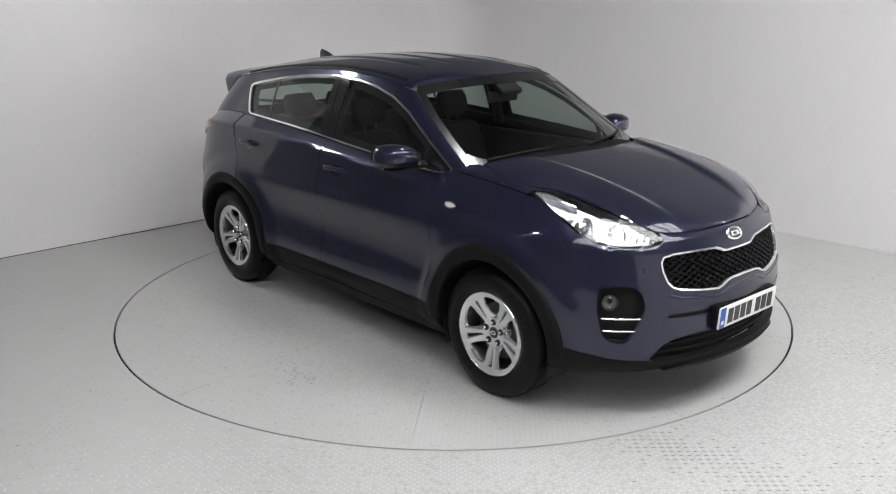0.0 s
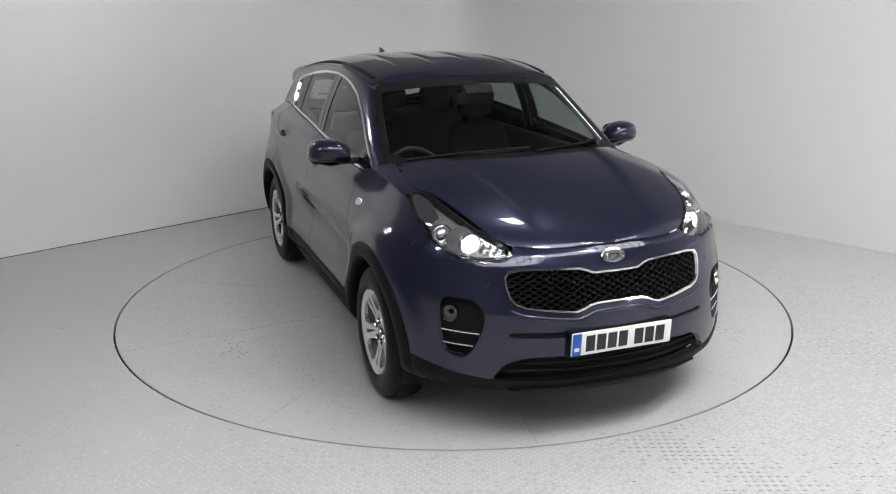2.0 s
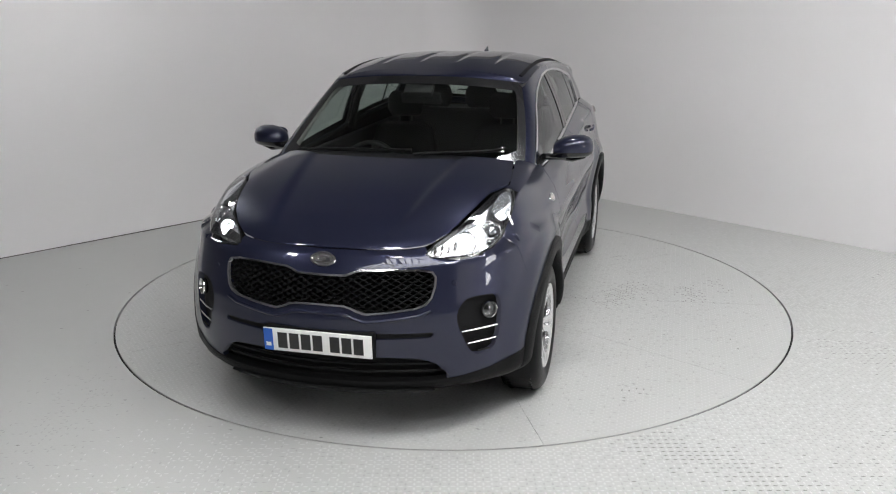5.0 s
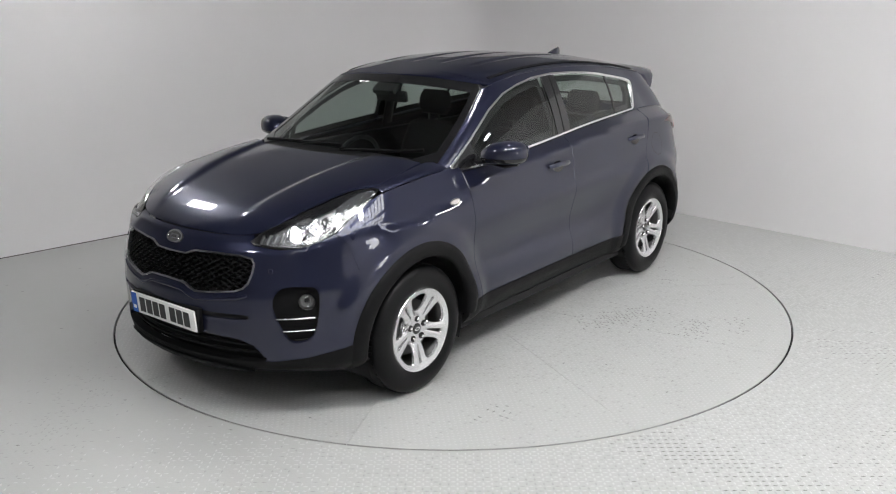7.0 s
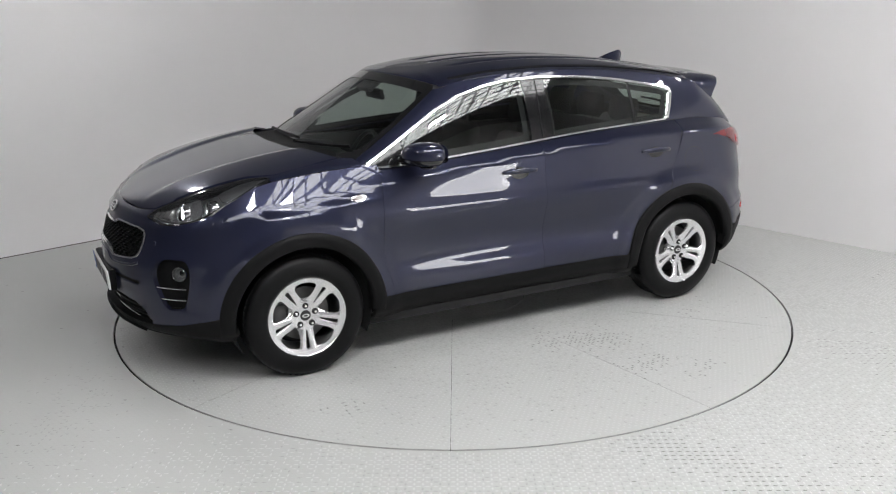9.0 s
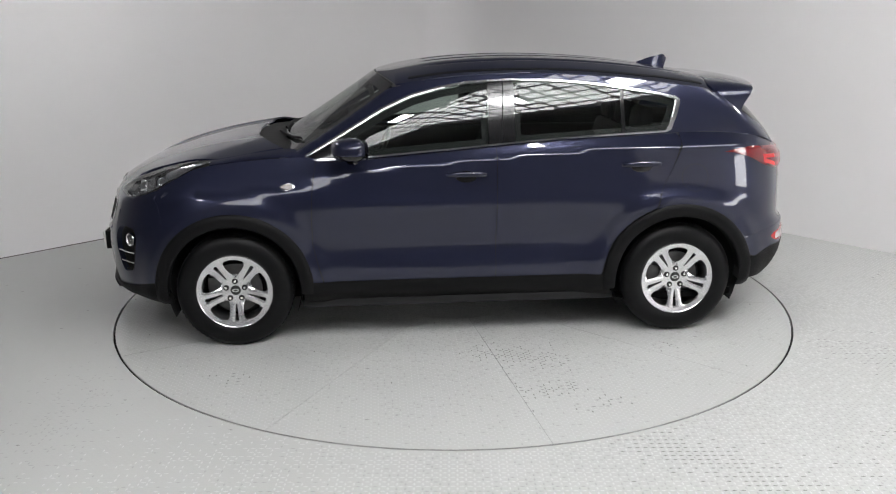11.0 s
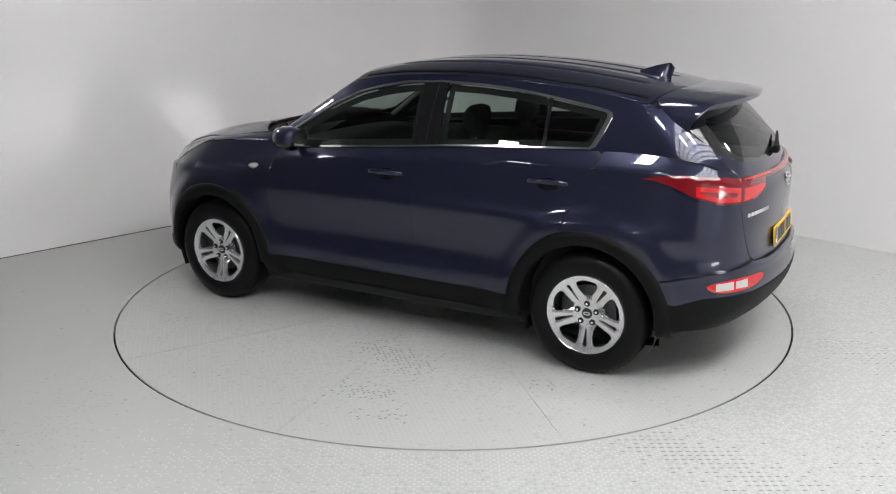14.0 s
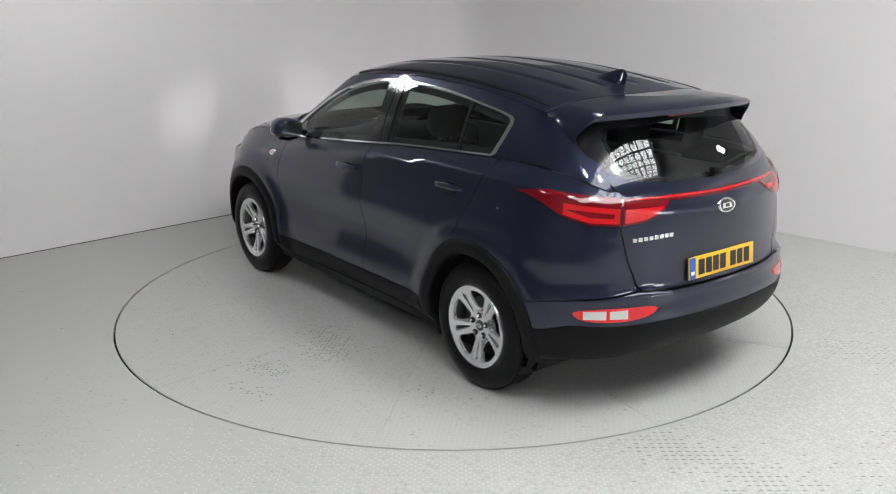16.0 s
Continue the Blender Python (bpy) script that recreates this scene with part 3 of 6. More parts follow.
def soften(poly, times=2):
    """Rounds the corners of a closed outline."""
    for _ in range(times):
        out = []
        for i in range(len(poly)):
            a, b = poly[i], poly[(i + 1) % len(poly)]
            out += [(a[0] * 0.75 + b[0] * 0.25, a[1] * 0.75 + b[1] * 0.25), (a[0] * 0.25 + b[0] * 0.75, a[1] * 0.25 + b[1] * 0.75)]
        poly = out
    return poly


def shrink(poly, d):
    """The outline moved inwards by d."""
    s = 1 if area2(poly) > 0 else -1
    out = []
    n = len(poly)
    for i in range(n):
        p, a, b = Vector(poly[i]), Vector(poly[i - 1]), Vector(poly[(i + 1) % n])
        e1, e2 = (p - a), (b - p)
        if e1.length < 1e-9 or e2.length < 1e-9:
            out.append(tuple(p))
            continue
        e1.normalize(), e2.normalize()
        n1, n2 = Vector((-e1.y, e1.x)) * s, Vector((-e2.y, e2.x)) * s
        m = n1 + n2
        k = max(0.35, m.dot(n1) / max(m.length, 1e-6) if m.length > 1e-6 else 1)
        m = m.normalized() if m.length > 1e-6 else n1
        out.append(tuple(p + m * d / k))
    return out


def resample(poly, res):
    out = []
    for i in range(len(poly)):
        a, b = Vector(poly[i]), Vector(poly[(i + 1) % len(poly)])
        n = max(1, int((b - a).length / res))
        out += [tuple(a.lerp(b, k / n)) for k in range(n)]
    return out


def patch(lay, outer, holes=(), res=0.03, off=0.0, depth=0.012, skirt=True):
    """Points, faces and normals of a panel: an outline laid on a form, its edges turned inwards."""
    outer = resample(outer, res)
    holes = [resample(h, res) for h in holes]
    pts, edges = [], []
    for loop in [outer] + holes:
        o = len(pts)
        pts += loop
        edges += [(o + k, o + (k + 1) % len(loop)) for k in range(len(loop))]
    xs, ys = [p[0] for p in outer], [p[1] for p in outer]
    close = res * 0.45
    border = np.array(pts)
    j = 0
    y = min(ys) + res * 0.5
    while y < max(ys):
        x = min(xs) + res * (0.25 + 0.5 * (j % 2))
        while x < max(xs):
            if inside(outer, x, y) and not any(inside(h, x, y) for h in holes) and ((border - (x, y)) ** 2).sum(1).min() > close * close:
                pts.append((x, y))
            x += res
        y += res * 0.87
        j += 1
    v2, _, f2 = delaunay_2d_cdt([Vector(p) for p in pts], edges, [], 0, 1e-6)[:3]
    keep = []
    for f in f2:
        cx, cy = sum(v2[i].x for i in f) / 3, sum(v2[i].y for i in f) / 3
        if inside(outer, cx, cy) and not any(inside(h, cx, cy) for h in holes):
            keep.append(tuple(f))
    verts, normals = [], []
    for p in v2:
        q, n = lay(p.x, p.y)
        verts.append(q + n * off)
        normals.append(n)
    faces = []
    count = {}
    for f in keep:
        a, b, c = f
        n = (verts[b] - verts[a]).cross(verts[c] - verts[a])
        if n.dot(normals[a] + normals[b] + normals[c]) < 0:
            f = (a, c, b)
        faces.append(f)
        for e in ((f[0], f[1]), (f[1], f[2]), (f[2], f[0])):
            count[e] = 1
    if skirt and depth:
        rim = [e for e in count if (e[1], e[0]) not in count]
        made = {}

        def low(i):
            if i not in made:
                made[i] = (len(verts), len(verts) + 1)
                verts.append(verts[i].copy())
                verts.append(verts[i] - normals[i] * depth)
                normals.append(normals[i])
                normals.append(normals[i])
            return made[i]
        for a, b in rim:
            ta, la = low(a)
            tb, lb = low(b)
            faces.append((tb, ta, la, lb))
    return verts, faces, normals


def joined(*patches):
    verts, faces, normals = [], [], []
    for v, f, n in patches:
        o = len(verts)
        verts += v
        faces += [tuple(i + o for i in q) for q in f]
        normals += n
    return verts, faces, normals


def panel(name, parent, material, data, label=""):
    v, f, n = data
    return mesh_object(name, v, f, material, parent, label, True, n)


def ru(x, y):
    """Where a place on the nose lies across the unrolled nose."""
    return math.atan2(y, x - 1.0) * 1.1


def rr(x, y):
    """Where a place on the tail lies across the unrolled tail."""
    return math.atan2(y, -1.1 - x) * 1.1


def flip(poly):
    return [(-x, z) for x, z in reversed(poly)]


class Plane:
    """A slanted plane from which outlines are laid on a form."""

    def __init__(self, form, centre, out):
        self.form, self.c, self.d = form, Vector(centre), Vector(out).normalized()
        self.u = Vector((0, 0, 1)).cross(self.d).normalized()
        self.v = self.d.cross(self.u)

    def at(self, p):
        q = Vector(p) - self.c
        return (q.dot(self.u), q.dot(self.v))

    def lay(self, a, b):
        p, n = self.form.cast(self.c + self.u * a + self.v * b + self.d * 1.5, -self.d)
        return p, (n if n.dot(self.d) > 0 else -n)

    def flat(self, back):
        return lambda a, b: (self.c + self.u * a + self.v * b - self.d * back, self.d.copy())


M_GLASS = glass_mat("tinted_glass", (0.62, 0.69, 0.65))
M_SCREEN = glass_mat("windscreen_glass", (0.55, 0.61, 0.58))
M_CLEAR = glass_mat("clear_lens", (0.93, 0.94, 0.95))
M_REDLENS = mat("red_lens", (0.42, 0.005, 0.010), 0.10, coat=0.8, noise_scale=90, noise_amount=0.2)
red = M_REDLENS.node_tree.nodes["Principled BSDF"]      # the rear lamps are lit, dimly
red.inputs["Emission Color"].default_value, red.inputs["Emission Strength"].default_value = (1.0, 0.03, 0.02, 1), 0.15
M_REDDARK = mat("dark_red_lens", (0.15, 0.003, 0.007), 0.10, coat=0.8, noise_scale=90, noise_amount=0.15)
M_WHITELENS = mat("frosted_lens", (0.50, 0.46, 0.45), 0.15, coat=0.5, noise_scale=120, noise_amount=0.15)
M_PLATEW = mat("white_plate", (0.78, 0.78, 0.76), 0.35, noise_scale=200, noise_amount=0.03)
M_PLATEY = mat("yellow_plate", (0.80, 0.46, 0.02), 0.35, noise_scale=200, noise_amount=0.03)
M_PLATEB = mat("blue_band", (0.01, 0.09, 0.42), 0.35)
M_INK = mat("plate_ink", (0.012, 0.012, 0.012), 0.4)
M_SEAT = mat("dark_seat_cloth", (0.012, 0.012, 0.013), 0.85, noise_scale=60, noise_amount=0.3, bump=0.3, bump_scale=500)
M_TRIM = mat("pale_pillar_trim", (0.20, 0.19, 0.18), 0.7, noise_scale=20, noise_amount=0.1)
M_DASH = mat("dashboard_plastic", (0.018, 0.018, 0.019), 0.6, noise_scale=40, noise_amount=0.2, bump=0.2, bump_scale=500)
M_REFLECTOR = mat("lamp_reflector", (0.75, 0.76, 0.78), 0.16, 1.0)
M_LAMP = mat("lit_lamp", (1, 1, 1), 0.3, emit=14.0)
M_BURNER = mat("burner", (1, 1, 1), 0.3, emit=1900.0)
M_BARREL = mat("lamp_barrel", (0.34, 0.34, 0.35), 0.5, 0.9)
M_DRL = mat("lit_reflector", (0.42, 0.42, 0.43), 0.26, 0.95, noise_scale=70, noise_amount=0.5)
M_BOWL = mat("lamp_bowl_metal", (0.42, 0.42, 0.43), 0.28, 0.9, noise_scale=50, noise_amount=0.3)

car = tagged(new("car"), "dark blue metallic family car with silver alloy wheels, headlamps lit", "car")
NOSE = Form([]).finish(LOW.verts + HOOD.verts, LOW.faces + [tuple(i + len(LOW.verts) for i in f) for f in HOOD.faces])
TOP_LOW = sorted([(p.x, p.z, p.y) for p in low_rows[-1]])
TOP_GREEN = sorted([(p.x, p.z, p.y) for p in g_rows[-1]])


def along(table, x, k):
    for a, b in zip(table, table[1:]):
        if a[0] <= x <= b[0]:
            t = (x - a[0]) / max(1e-9, b[0] - a[0])
            return a[k] + (b[k] - a[k]) * t
    return table[0][k] if x < table[0][0] else table[-1][k]


def low_top(x):
    return along(TOP_LOW, x, 1)


def arch(cx, r, a0, a1, n=28, cz=0.352):
    """Part of a wheel arch, degrees from ahead, over the top."""
    return [(cx + r * math.cos(math.radians(a0 + (a1 - a0) * k / n)), cz + r * math.sin(math.radians(a0 + (a1 - a0) * k / n))) for k in range(n + 1)]


GAP = 0.0029
ARCH_IN, ARCH_OUT = 0.388, 0.466


def span(a, b, n):
    return [a + (b - a) * k / n for k in range(n + 1)]


# outlines, left side, (x, z) unless they carry three numbers
DOOR_LINE = [(0.808, 0.383), (0.845, 0.52), (0.866, 0.62), (0.868, 0.75), (0.862, 0.90), (0.851, 1.0), (0.838, 1.088)]
FRONT_DOOR = [(-0.217, 0.383)] + DOOR_LINE + [(x, BELT_Z(x) - 0.004) for x in span(0.81, -0.226, 40)]
REAR_DOOR = [(-0.217, 0.383)] + [(x, BELT_Z(x) - 0.004) for x in span(-0.226, -1.325, 44)] + [(-1.344, 1.19), (-1.28, 1.03), (-1.209, 0.893)] + arch(-WHEEL_X, 0.47, 70, 8, 14) + [(-0.862, 0.383)]
FENDER = DOOR_LINE[1:] + [(x, low_top(x) - 0.0005) for x in span(0.845, 1.46, 12)] + [(1.552, 1.052), (1.638, 1.006), (1.706, 0.972), (1.772, 0.93), (1.755, 0.86), (1.735, 0.76), (1.70, 0.66)] + arch(WHEEL_X, 0.43, 42, 176, 30) + [(0.895, 0.383), (0.81, 0.383)]
HEAD_TOP = [(2.040, 0.452, 0.90), (1.990, 0.478, 0.935), (1.867, 0.567, 0.99), (1.716, 0.615, 1.035), (1.547, 0.652, 1.070), (1.450, 0.697, 1.084), (1.437, 0.735, 1.082)]
HEAD_LOW = [(1.554, 0.771, 1.055), (1.638, 0.772, 1.008), (1.706, 0.762, 0.978), (1.776, 0.752, 0.932), (1.848, 0.725, 0.902), (1.938, 0.672, 0.881), (1.987, 0.597, 0.874), (2.037, 0.470, 0.886)]
GRILLE = [(0.0, 0.812), (0.113, 0.813), (0.146, 0.826), (0.176, 0.835), (0.305, 0.839), (0.436, 0.838), (0.492, 0.828), (0.508, 0.805), (0.508, 0.765), (0.496, 0.714), (0.474, 0.688), (0.436, 0.673), (0.305, 0.656), (0.215, 0.648), (0.176, 0.659), (0.146, 0.673), (0.113, 0.680), (0.0, 0.683)]
INTAKE = [(0.0, 0.452), (0.31, 0.450), (0.444, 0.442), (0.520, 0.412), (0.575, 0.345), (0.56, 0.325), (0.45, 0.318), (0.0, 0.322)]
SLOT = [(0.0, 0.562), (0.293, 0.562), (0.505, 0.563), (0.51, 0.548), (0.50, 0.538), (0.293, 0.534), (0.0, 0.534)]
FOG = [(1.912, 0.776, 0.66), (1.920, 0.762, 0.695), (1.94, 0.745, 0.706), (2.020, 0.650, 0.706), (2.052, 0.615, 0.675), (2.071, 0.600, 0.617), (2.064, 0.620, 0.549), (2.033, 0.657, 0.450), (2.007, 0.688, 0.424), (1.952, 0.747, 0.440), (1.931, 0.766, 0.492), (1.914, 0.778, 0.591)]


def nose_loop(half):
    """A closed loop over both halves, from (y, z) pairs from the middle out and back to the middle."""
    pts = [(ru(LOW.front(y, z)[0].x, y), z) for y, z in half]
    return pts + [(-u, z) for u, z in reversed(pts) if abs(u) > 1e-6]


GRILLE_U, INTAKE_U, SLOT_U = nose_loop(GRILLE), nose_loop(INTAKE), nose_loop(SLOT)
FOG_U = soften([(ru(x, y), z) for x, y, z in FOG], 1)
WINDOW = [(0.86, 1.094)] + [(x, BELT_Z(x) + 0.0005) for x in span(0.811, -1.262, 30)] + [(-1.295, 1.234),
          (-1.333, 1.31), (-1.362, 1.388), (-1.358, 1.413), (-1.335, 1.427), (-1.253, 1.445), (-1.083, 1.472), (-0.913, 1.499), (-0.744, 1.519), (-0.575, 1.532), (-0.299, 1.540),
          (-0.069, 1.528), (0.10, 1.501), (0.27, 1.458), (0.443, 1.384), (0.617, 1.283), (0.83, 1.160), (0.897, 1.122), (0.892, 1.103)]


def pillar_x(z):
    return SCREEN_X(z) - 0.18


CABIN = [(x, BELT_Z(x) - 0.004) for x in span(0.93, -1.34, 16)] + [(x, low_top(x) - 0.002) for x in span(-1.40, -1.90, 8)] + [(-1.985, 1.135), (-1.955, 1.18), (-1.898, 1.237), (-1.79, 1.315), (-1.69, 1.39), (-1.615, 1.449), (-1.575, 1.474)] \
    + [(x, along(TOP_GREEN, x, 1) - 0.0015) for x in span(-1.55, 0.22, 30)] + [(pillar_x(z), z) for z in (1.49, 1.44, 1.40, 1.35, 1.30, 1.25, 1.20, 1.16, 1.125, 1.105)]


def inner_window(d):
    loop = shrink(WINDOW, d)
    return [(x + (0.016 if x < -1.27 else 0), z) for x, z in loop]


def side_parts(s):
    low, green = LOW.side(s), GREEN.side(s)
    # wings, doors, quarter
    hood_side = [(1.46, 0.70 * s), (1.40, 0.716 * s), (1.14, 0.690 * s), (1.0, 0.672 * s), (0.94, 0.70 * s)] + [(x, along(TOP_LOW, x, 2) * s * 0.999) for x in span(0.93, 1.45, 8)]
    fender = joined(patch(low, shrink(FENDER, GAP)), patch(NOSE.top, hood_side, depth=0.0))
    ob = panel("front_wing", car, M_PAINT, fender)
    rep = Plane(LOW, (1.0, 0.88 * s, 0.957), (0, s, 0.05))
    drop = [(-0.045, 0.012), (-0.02, 0.021), (0.02, 0.017), (0.048, 0.0), (0.03, -0.012), (-0.005, -0.018), (-0.035, -0.010)]
    drop = soften([(a * -s, b) for a, b in drop], 2)
    lamp = panel("side_repeater", ob, M_CHROME, patch(rep.lay, drop, res=0.01, off=0.006, depth=0.008), "small clear side repeater lamp in chrome")
    panel("lens", lamp, M_WHITELENS, patch(rep.lay, shrink(drop, 0.006), res=0.008, off=0.009, depth=0.005))
    for nm, outline, hx, hz in (("front_door", FRONT_DOOR, -0.04, 1.008), ("rear_door", REAR_DOOR, -1.085, 1.047)):
        door = panel(nm, car, M_PAINT, patch(low, shrink(outline, GAP)))
        door_handle(door, hx, hz, s)
    quarter = [(-1.344, 0.83, 1.186), (-1.28, 0.88, 1.03), (-1.209, 0.909, 0.893)]
    q = [(rr(x, low(x, z)[0].y * s), z) for x, _, z in quarter]
    for x, z in arch(-WHEEL_X, 0.43, 68, 146, 22):
        q.append((rr(x, abs(low(x, z)[0].y)), z))
    q += [(rr(x, y), z) for x, y, z in ((-1.80, 0.893, 0.615), (-1.95, 0.80, 0.640), (-2.108, 0.545, 0.668), (-2.066, 0.597, 0.837), (-2.046, 0.628, 0.98), (-2.03, 0.60, 1.105))]
    q += [(rr(x, along(TOP_LOW, x, 2)), low_top(x) - 0.001) for x in span(-2.0, -1.345, 10)]
    q = [(u * s, v) for u, v in q]
    quarter = panel("rear_quarter_panel", car, M_PAINT, patch(LOW.round_rear, shrink(q, GAP)))
    if s > 0:
        flap = Plane(LOW, (-1.412, 0.9, 0.968), (0, 1, 0.1))
        ring = [(0.082 * math.cos(a), 0.082 * math.sin(a)) for a in span(0, 2 * math.pi, 40)[:-1]]
        panel("fuel_flap", quarter, M_PAINT, patch(flap.lay, [(a * 0.96, b * 0.96) for a, b in ring], res=0.03, off=0.0012, depth=0.004))
        panel("fuel_flap_joint", quarter, M_INNER, patch(flap.lay, ring, [[(a * 0.958, b * 0.958) for a, b in ring]], res=0.012, off=0.0006, depth=0.0))
    # cabin side with the window opening
    panel("cabin_side", car, M_PAINT, patch(green, CABIN, [shrink(WINDOW, 0.004)], off=0.0))
    panel("pillar_seal", car, M_BLACK, patch(green, [(-1.50, 1.475), (-1.60, 1.38), (-1.72, 1.28), (-1.84, 1.20), (-1.95, 1.12), (-2.03, 1.12), (-1.97, 1.22), (-1.87, 1.32), (-1.77, 1.41), (-1.68, 1.47)], res=0.03, off=-0.006, depth=0.0), "black rubber seal behind the rear pillar")
    seam = [(x, along(TOP_GREEN, x, 2) * s, along(TOP_GREEN, x, 1) - 0.001) for x in span(0.20, -1.54, 40)]
    tube("roof_seam", seam, [0.0045] * len(seam), M_PAINT, car)
    inn = inner_window(0.010)
    trim = panel("window_trim", car, M_CHROME, patch(green, WINDOW, [inn], res=0.02, off=0.006, depth=0.02), "bright chrome window surround")
    box_cut = lambda a, b: [(x, z) for x, z in clip(inn, a, b)]
    for nm, a, b, m, off, lab in (("mirror_base", 0.68, 1.2, M_GLOSSBLACK, -0.004, "black mirror base panel"), ("front_window", -0.185, 0.68, M_GLASS, -0.006, "tinted glass"), ("pillar_cover", -0.345, -0.185, M_GLOSSBLACK, -0.002, "satin black pillar cover"),
                                  ("rear_window", -0.992, -0.345, M_GLASS, -0.006, "tinted glass"), ("window_divider", -1.012, -0.992, M_GLOSSBLACK, -0.003, "black window divider"), ("quarter_window", -1.6, -1.012, M_GLASS, -0.006, "tinted glass")):
        slant = 0.035 if a > -0.5 and a < 0.5 else 0.0
        o = panel(nm, car, m, patch(green, clip(inn, a, b), res=0.05, off=off, depth=0.004), lab)
        if m is M_GLASS:
            o.visible_shadow = False
    line = [(-0.262, 1.165), (-0.268, 1.3), (-0.278, 1.45), (-0.282, 1.537)]
    panel("pillar_joint", car, M_INNER, patch(green, [(x - 0.003, z) for x, z in line] + [(x + 0.003, z) for x, z in reversed(line)], res=0.05, off=0.0, depth=0.0))
    # dark trim round the openings inside
    for a, b, d in ((-0.185, 0.68, 0.040), (-1.6, -0.345, 0.036)):
        loop = clip(inn, a, b)
        panel("window_lining", car, M_SEAT, patch(green, loop, [shrink(loop, d)], res=0.03, off=-0.030, depth=0.0), "dark inner window lining")
    # claddings
    for cx, a0, a1 in ((WHEEL_X, -14, 184), (-WHEEL_X, -8, 190)):
        wheel_arch(cx, a0, a1, s)
    sill(s)
    door_mirror(s)
    return trim


def clip(poly, a, b):
    """The part of an outline with a < x < b."""
    def cut(pts, lim, sign):
        out = []
        for i in range(len(pts)):
            p, q = pts[i - 1], pts[i]
            fp, fq = (p[0] - lim) * sign, (q[0] - lim) * sign
            if (fp < 0) != (fq < 0):
                t = fp / (fp - fq)
                out.append((p[0] + (q[0] - p[0]) * t, p[1] + (q[1] - p[1]) * t))
            if fq >= 0:
                out.append(q)
        return out
    return cut(cut(poly, a, 1), b, -1)


def door_handle(door, x, z, s):
    """A pull handle over a flat dark patch that paints the cup's shade."""
    pl = Plane(LOW, (x, 0.9 * s, z), (0, s, 0.08))
    cup = [(0.062 * math.cos(a), 0.034 * math.sin(a) - 0.008) for a in span(0, 2 * math.pi, 28)[:-1]]
    panel("handle_cup_shade", door, M_GLOSSBLACK, patch(pl.lay, cup, res=0.02, off=0.0008, depth=0.0), "flat dark patch, shade of the hollow behind the handle")
    rows = []
    for k in range(15):
        t = k / 14 * 2 - 1
        p, n = pl.lay(t * 0.118, 0.006 - 0.004 * t * t)
        lift = 0.010 + 0.022 * max(0, 1 - abs(t) ** 5)
        h = 0.016 * (1 - 0.45 * abs(t) ** 3)
        up = pl.v
        ring = []
        for j in range(10):
            a = 2 * math.pi * j / 10
            ring.append(p + n * (lift + 0.009 * math.cos(a) * (1 - 0.5 * abs(t) ** 4)) + up * h * math.sin(a))
        rows.append(ring)
    bm = bmesh.new()
    vs = [[bm.verts.new(q) for q in r] for r in rows]
    for a, b in zip(vs, vs[1:]):
        for j in range(10):
            bm.faces.new((a[j], a[(j + 1) % 10], b[(j + 1) % 10], b[j]))
    bm.faces.new(vs[0])
    bm.faces.new(vs[-1])
    bmesh.ops.recalc_face_normals(bm, faces=bm.faces)
    part("door_handle", bm, M_PAINT, door)


def wheel_arch(cx, a0, a1, s):
    """A black plastic lip round the wheel opening, and the dark liner behind it."""
    verts, faces, n = [], [], 56
    prof = [(ARCH_OUT, 0.002), (ARCH_OUT - 0.004, 0.010), (ARCH_OUT - 0.030, 0.014), (ARCH_IN + 0.012, 0.013), (ARCH_IN, 0.006), (ARCH_IN - 0.003, -0.02), (ARCH_IN - 0.002, -0.08)]
    for k in range(n + 1):
        a = math.radians(a0 + (a1 - a0) * k / n)
        for r, o in prof:
            rr_ = max(r, 0.3)
            x, z = cx + rr_ * math.cos(a), 0.352 + rr_ * math.sin(a)
            rb = max(rr_, ARCH_IN)
            p, _ = LOW.side(s)(cx + rb * math.cos(a), max(0.245, 0.352 + rb * math.sin(a)))
            verts.append(Vector((x, p.y + s * o, z)))
    m = len(prof)
    for k in range(n):
        for j in range(m - 1):
            q = (k * m + j, k * m + j + 1, (k + 1) * m + j + 1, (k + 1) * m + j)
            faces.append(q if s > 0 else q[::-1])
    bm = bmesh.new()
    vs = [bm.verts.new(v) for v in verts]
    for f in faces:
        bm.faces.new([vs[i] for i in f])
    bmesh.ops.recalc_face_normals(bm, faces=bm.faces)
    lip = part("wheel_arch_cladding", bm, M_BLACK, car, "black textured plastic wheel arch cladding", angle=60)
    bm = bmesh.new()
    rows = []
    for k in range(33):
        a = math.radians(-25 + 230 * k / 32)
        rows.append([bm.verts.new((cx + 0.392 * math.cos(a), s * y, 0.352 + 0.392 * math.sin(a))) for y in (0.56, 0.885)])
    for a, b in zip(rows, rows[1:]):
        bm.faces.new((a[0], a[1], b[1], b[0]))
    bm.faces.new([r[0] for r in rows])
    part("wheel_arch_liner", bm, M_INNER, lip)


def sill(s):
    """The black lower edge between the wheels."""
    out = [(0.93, 0.255), (0.93, 0.40), (0.90, 0.392), (0.80, 0.388), (-0.85, 0.388), (-0.90, 0.40), (-0.93, 0.255)]
    panel("sill_cladding", car, M_BLACK, patch(LOW.side(s), out, off=0.006, res=0.04, depth=0.03), "black textured plastic sill cladding")
    box("sill_underside", (-0.95, min(s * 0.55, s * 0.86), 0.215), (0.95, max(s * 0.55, s * 0.86), 0.262), M_INNER, car)


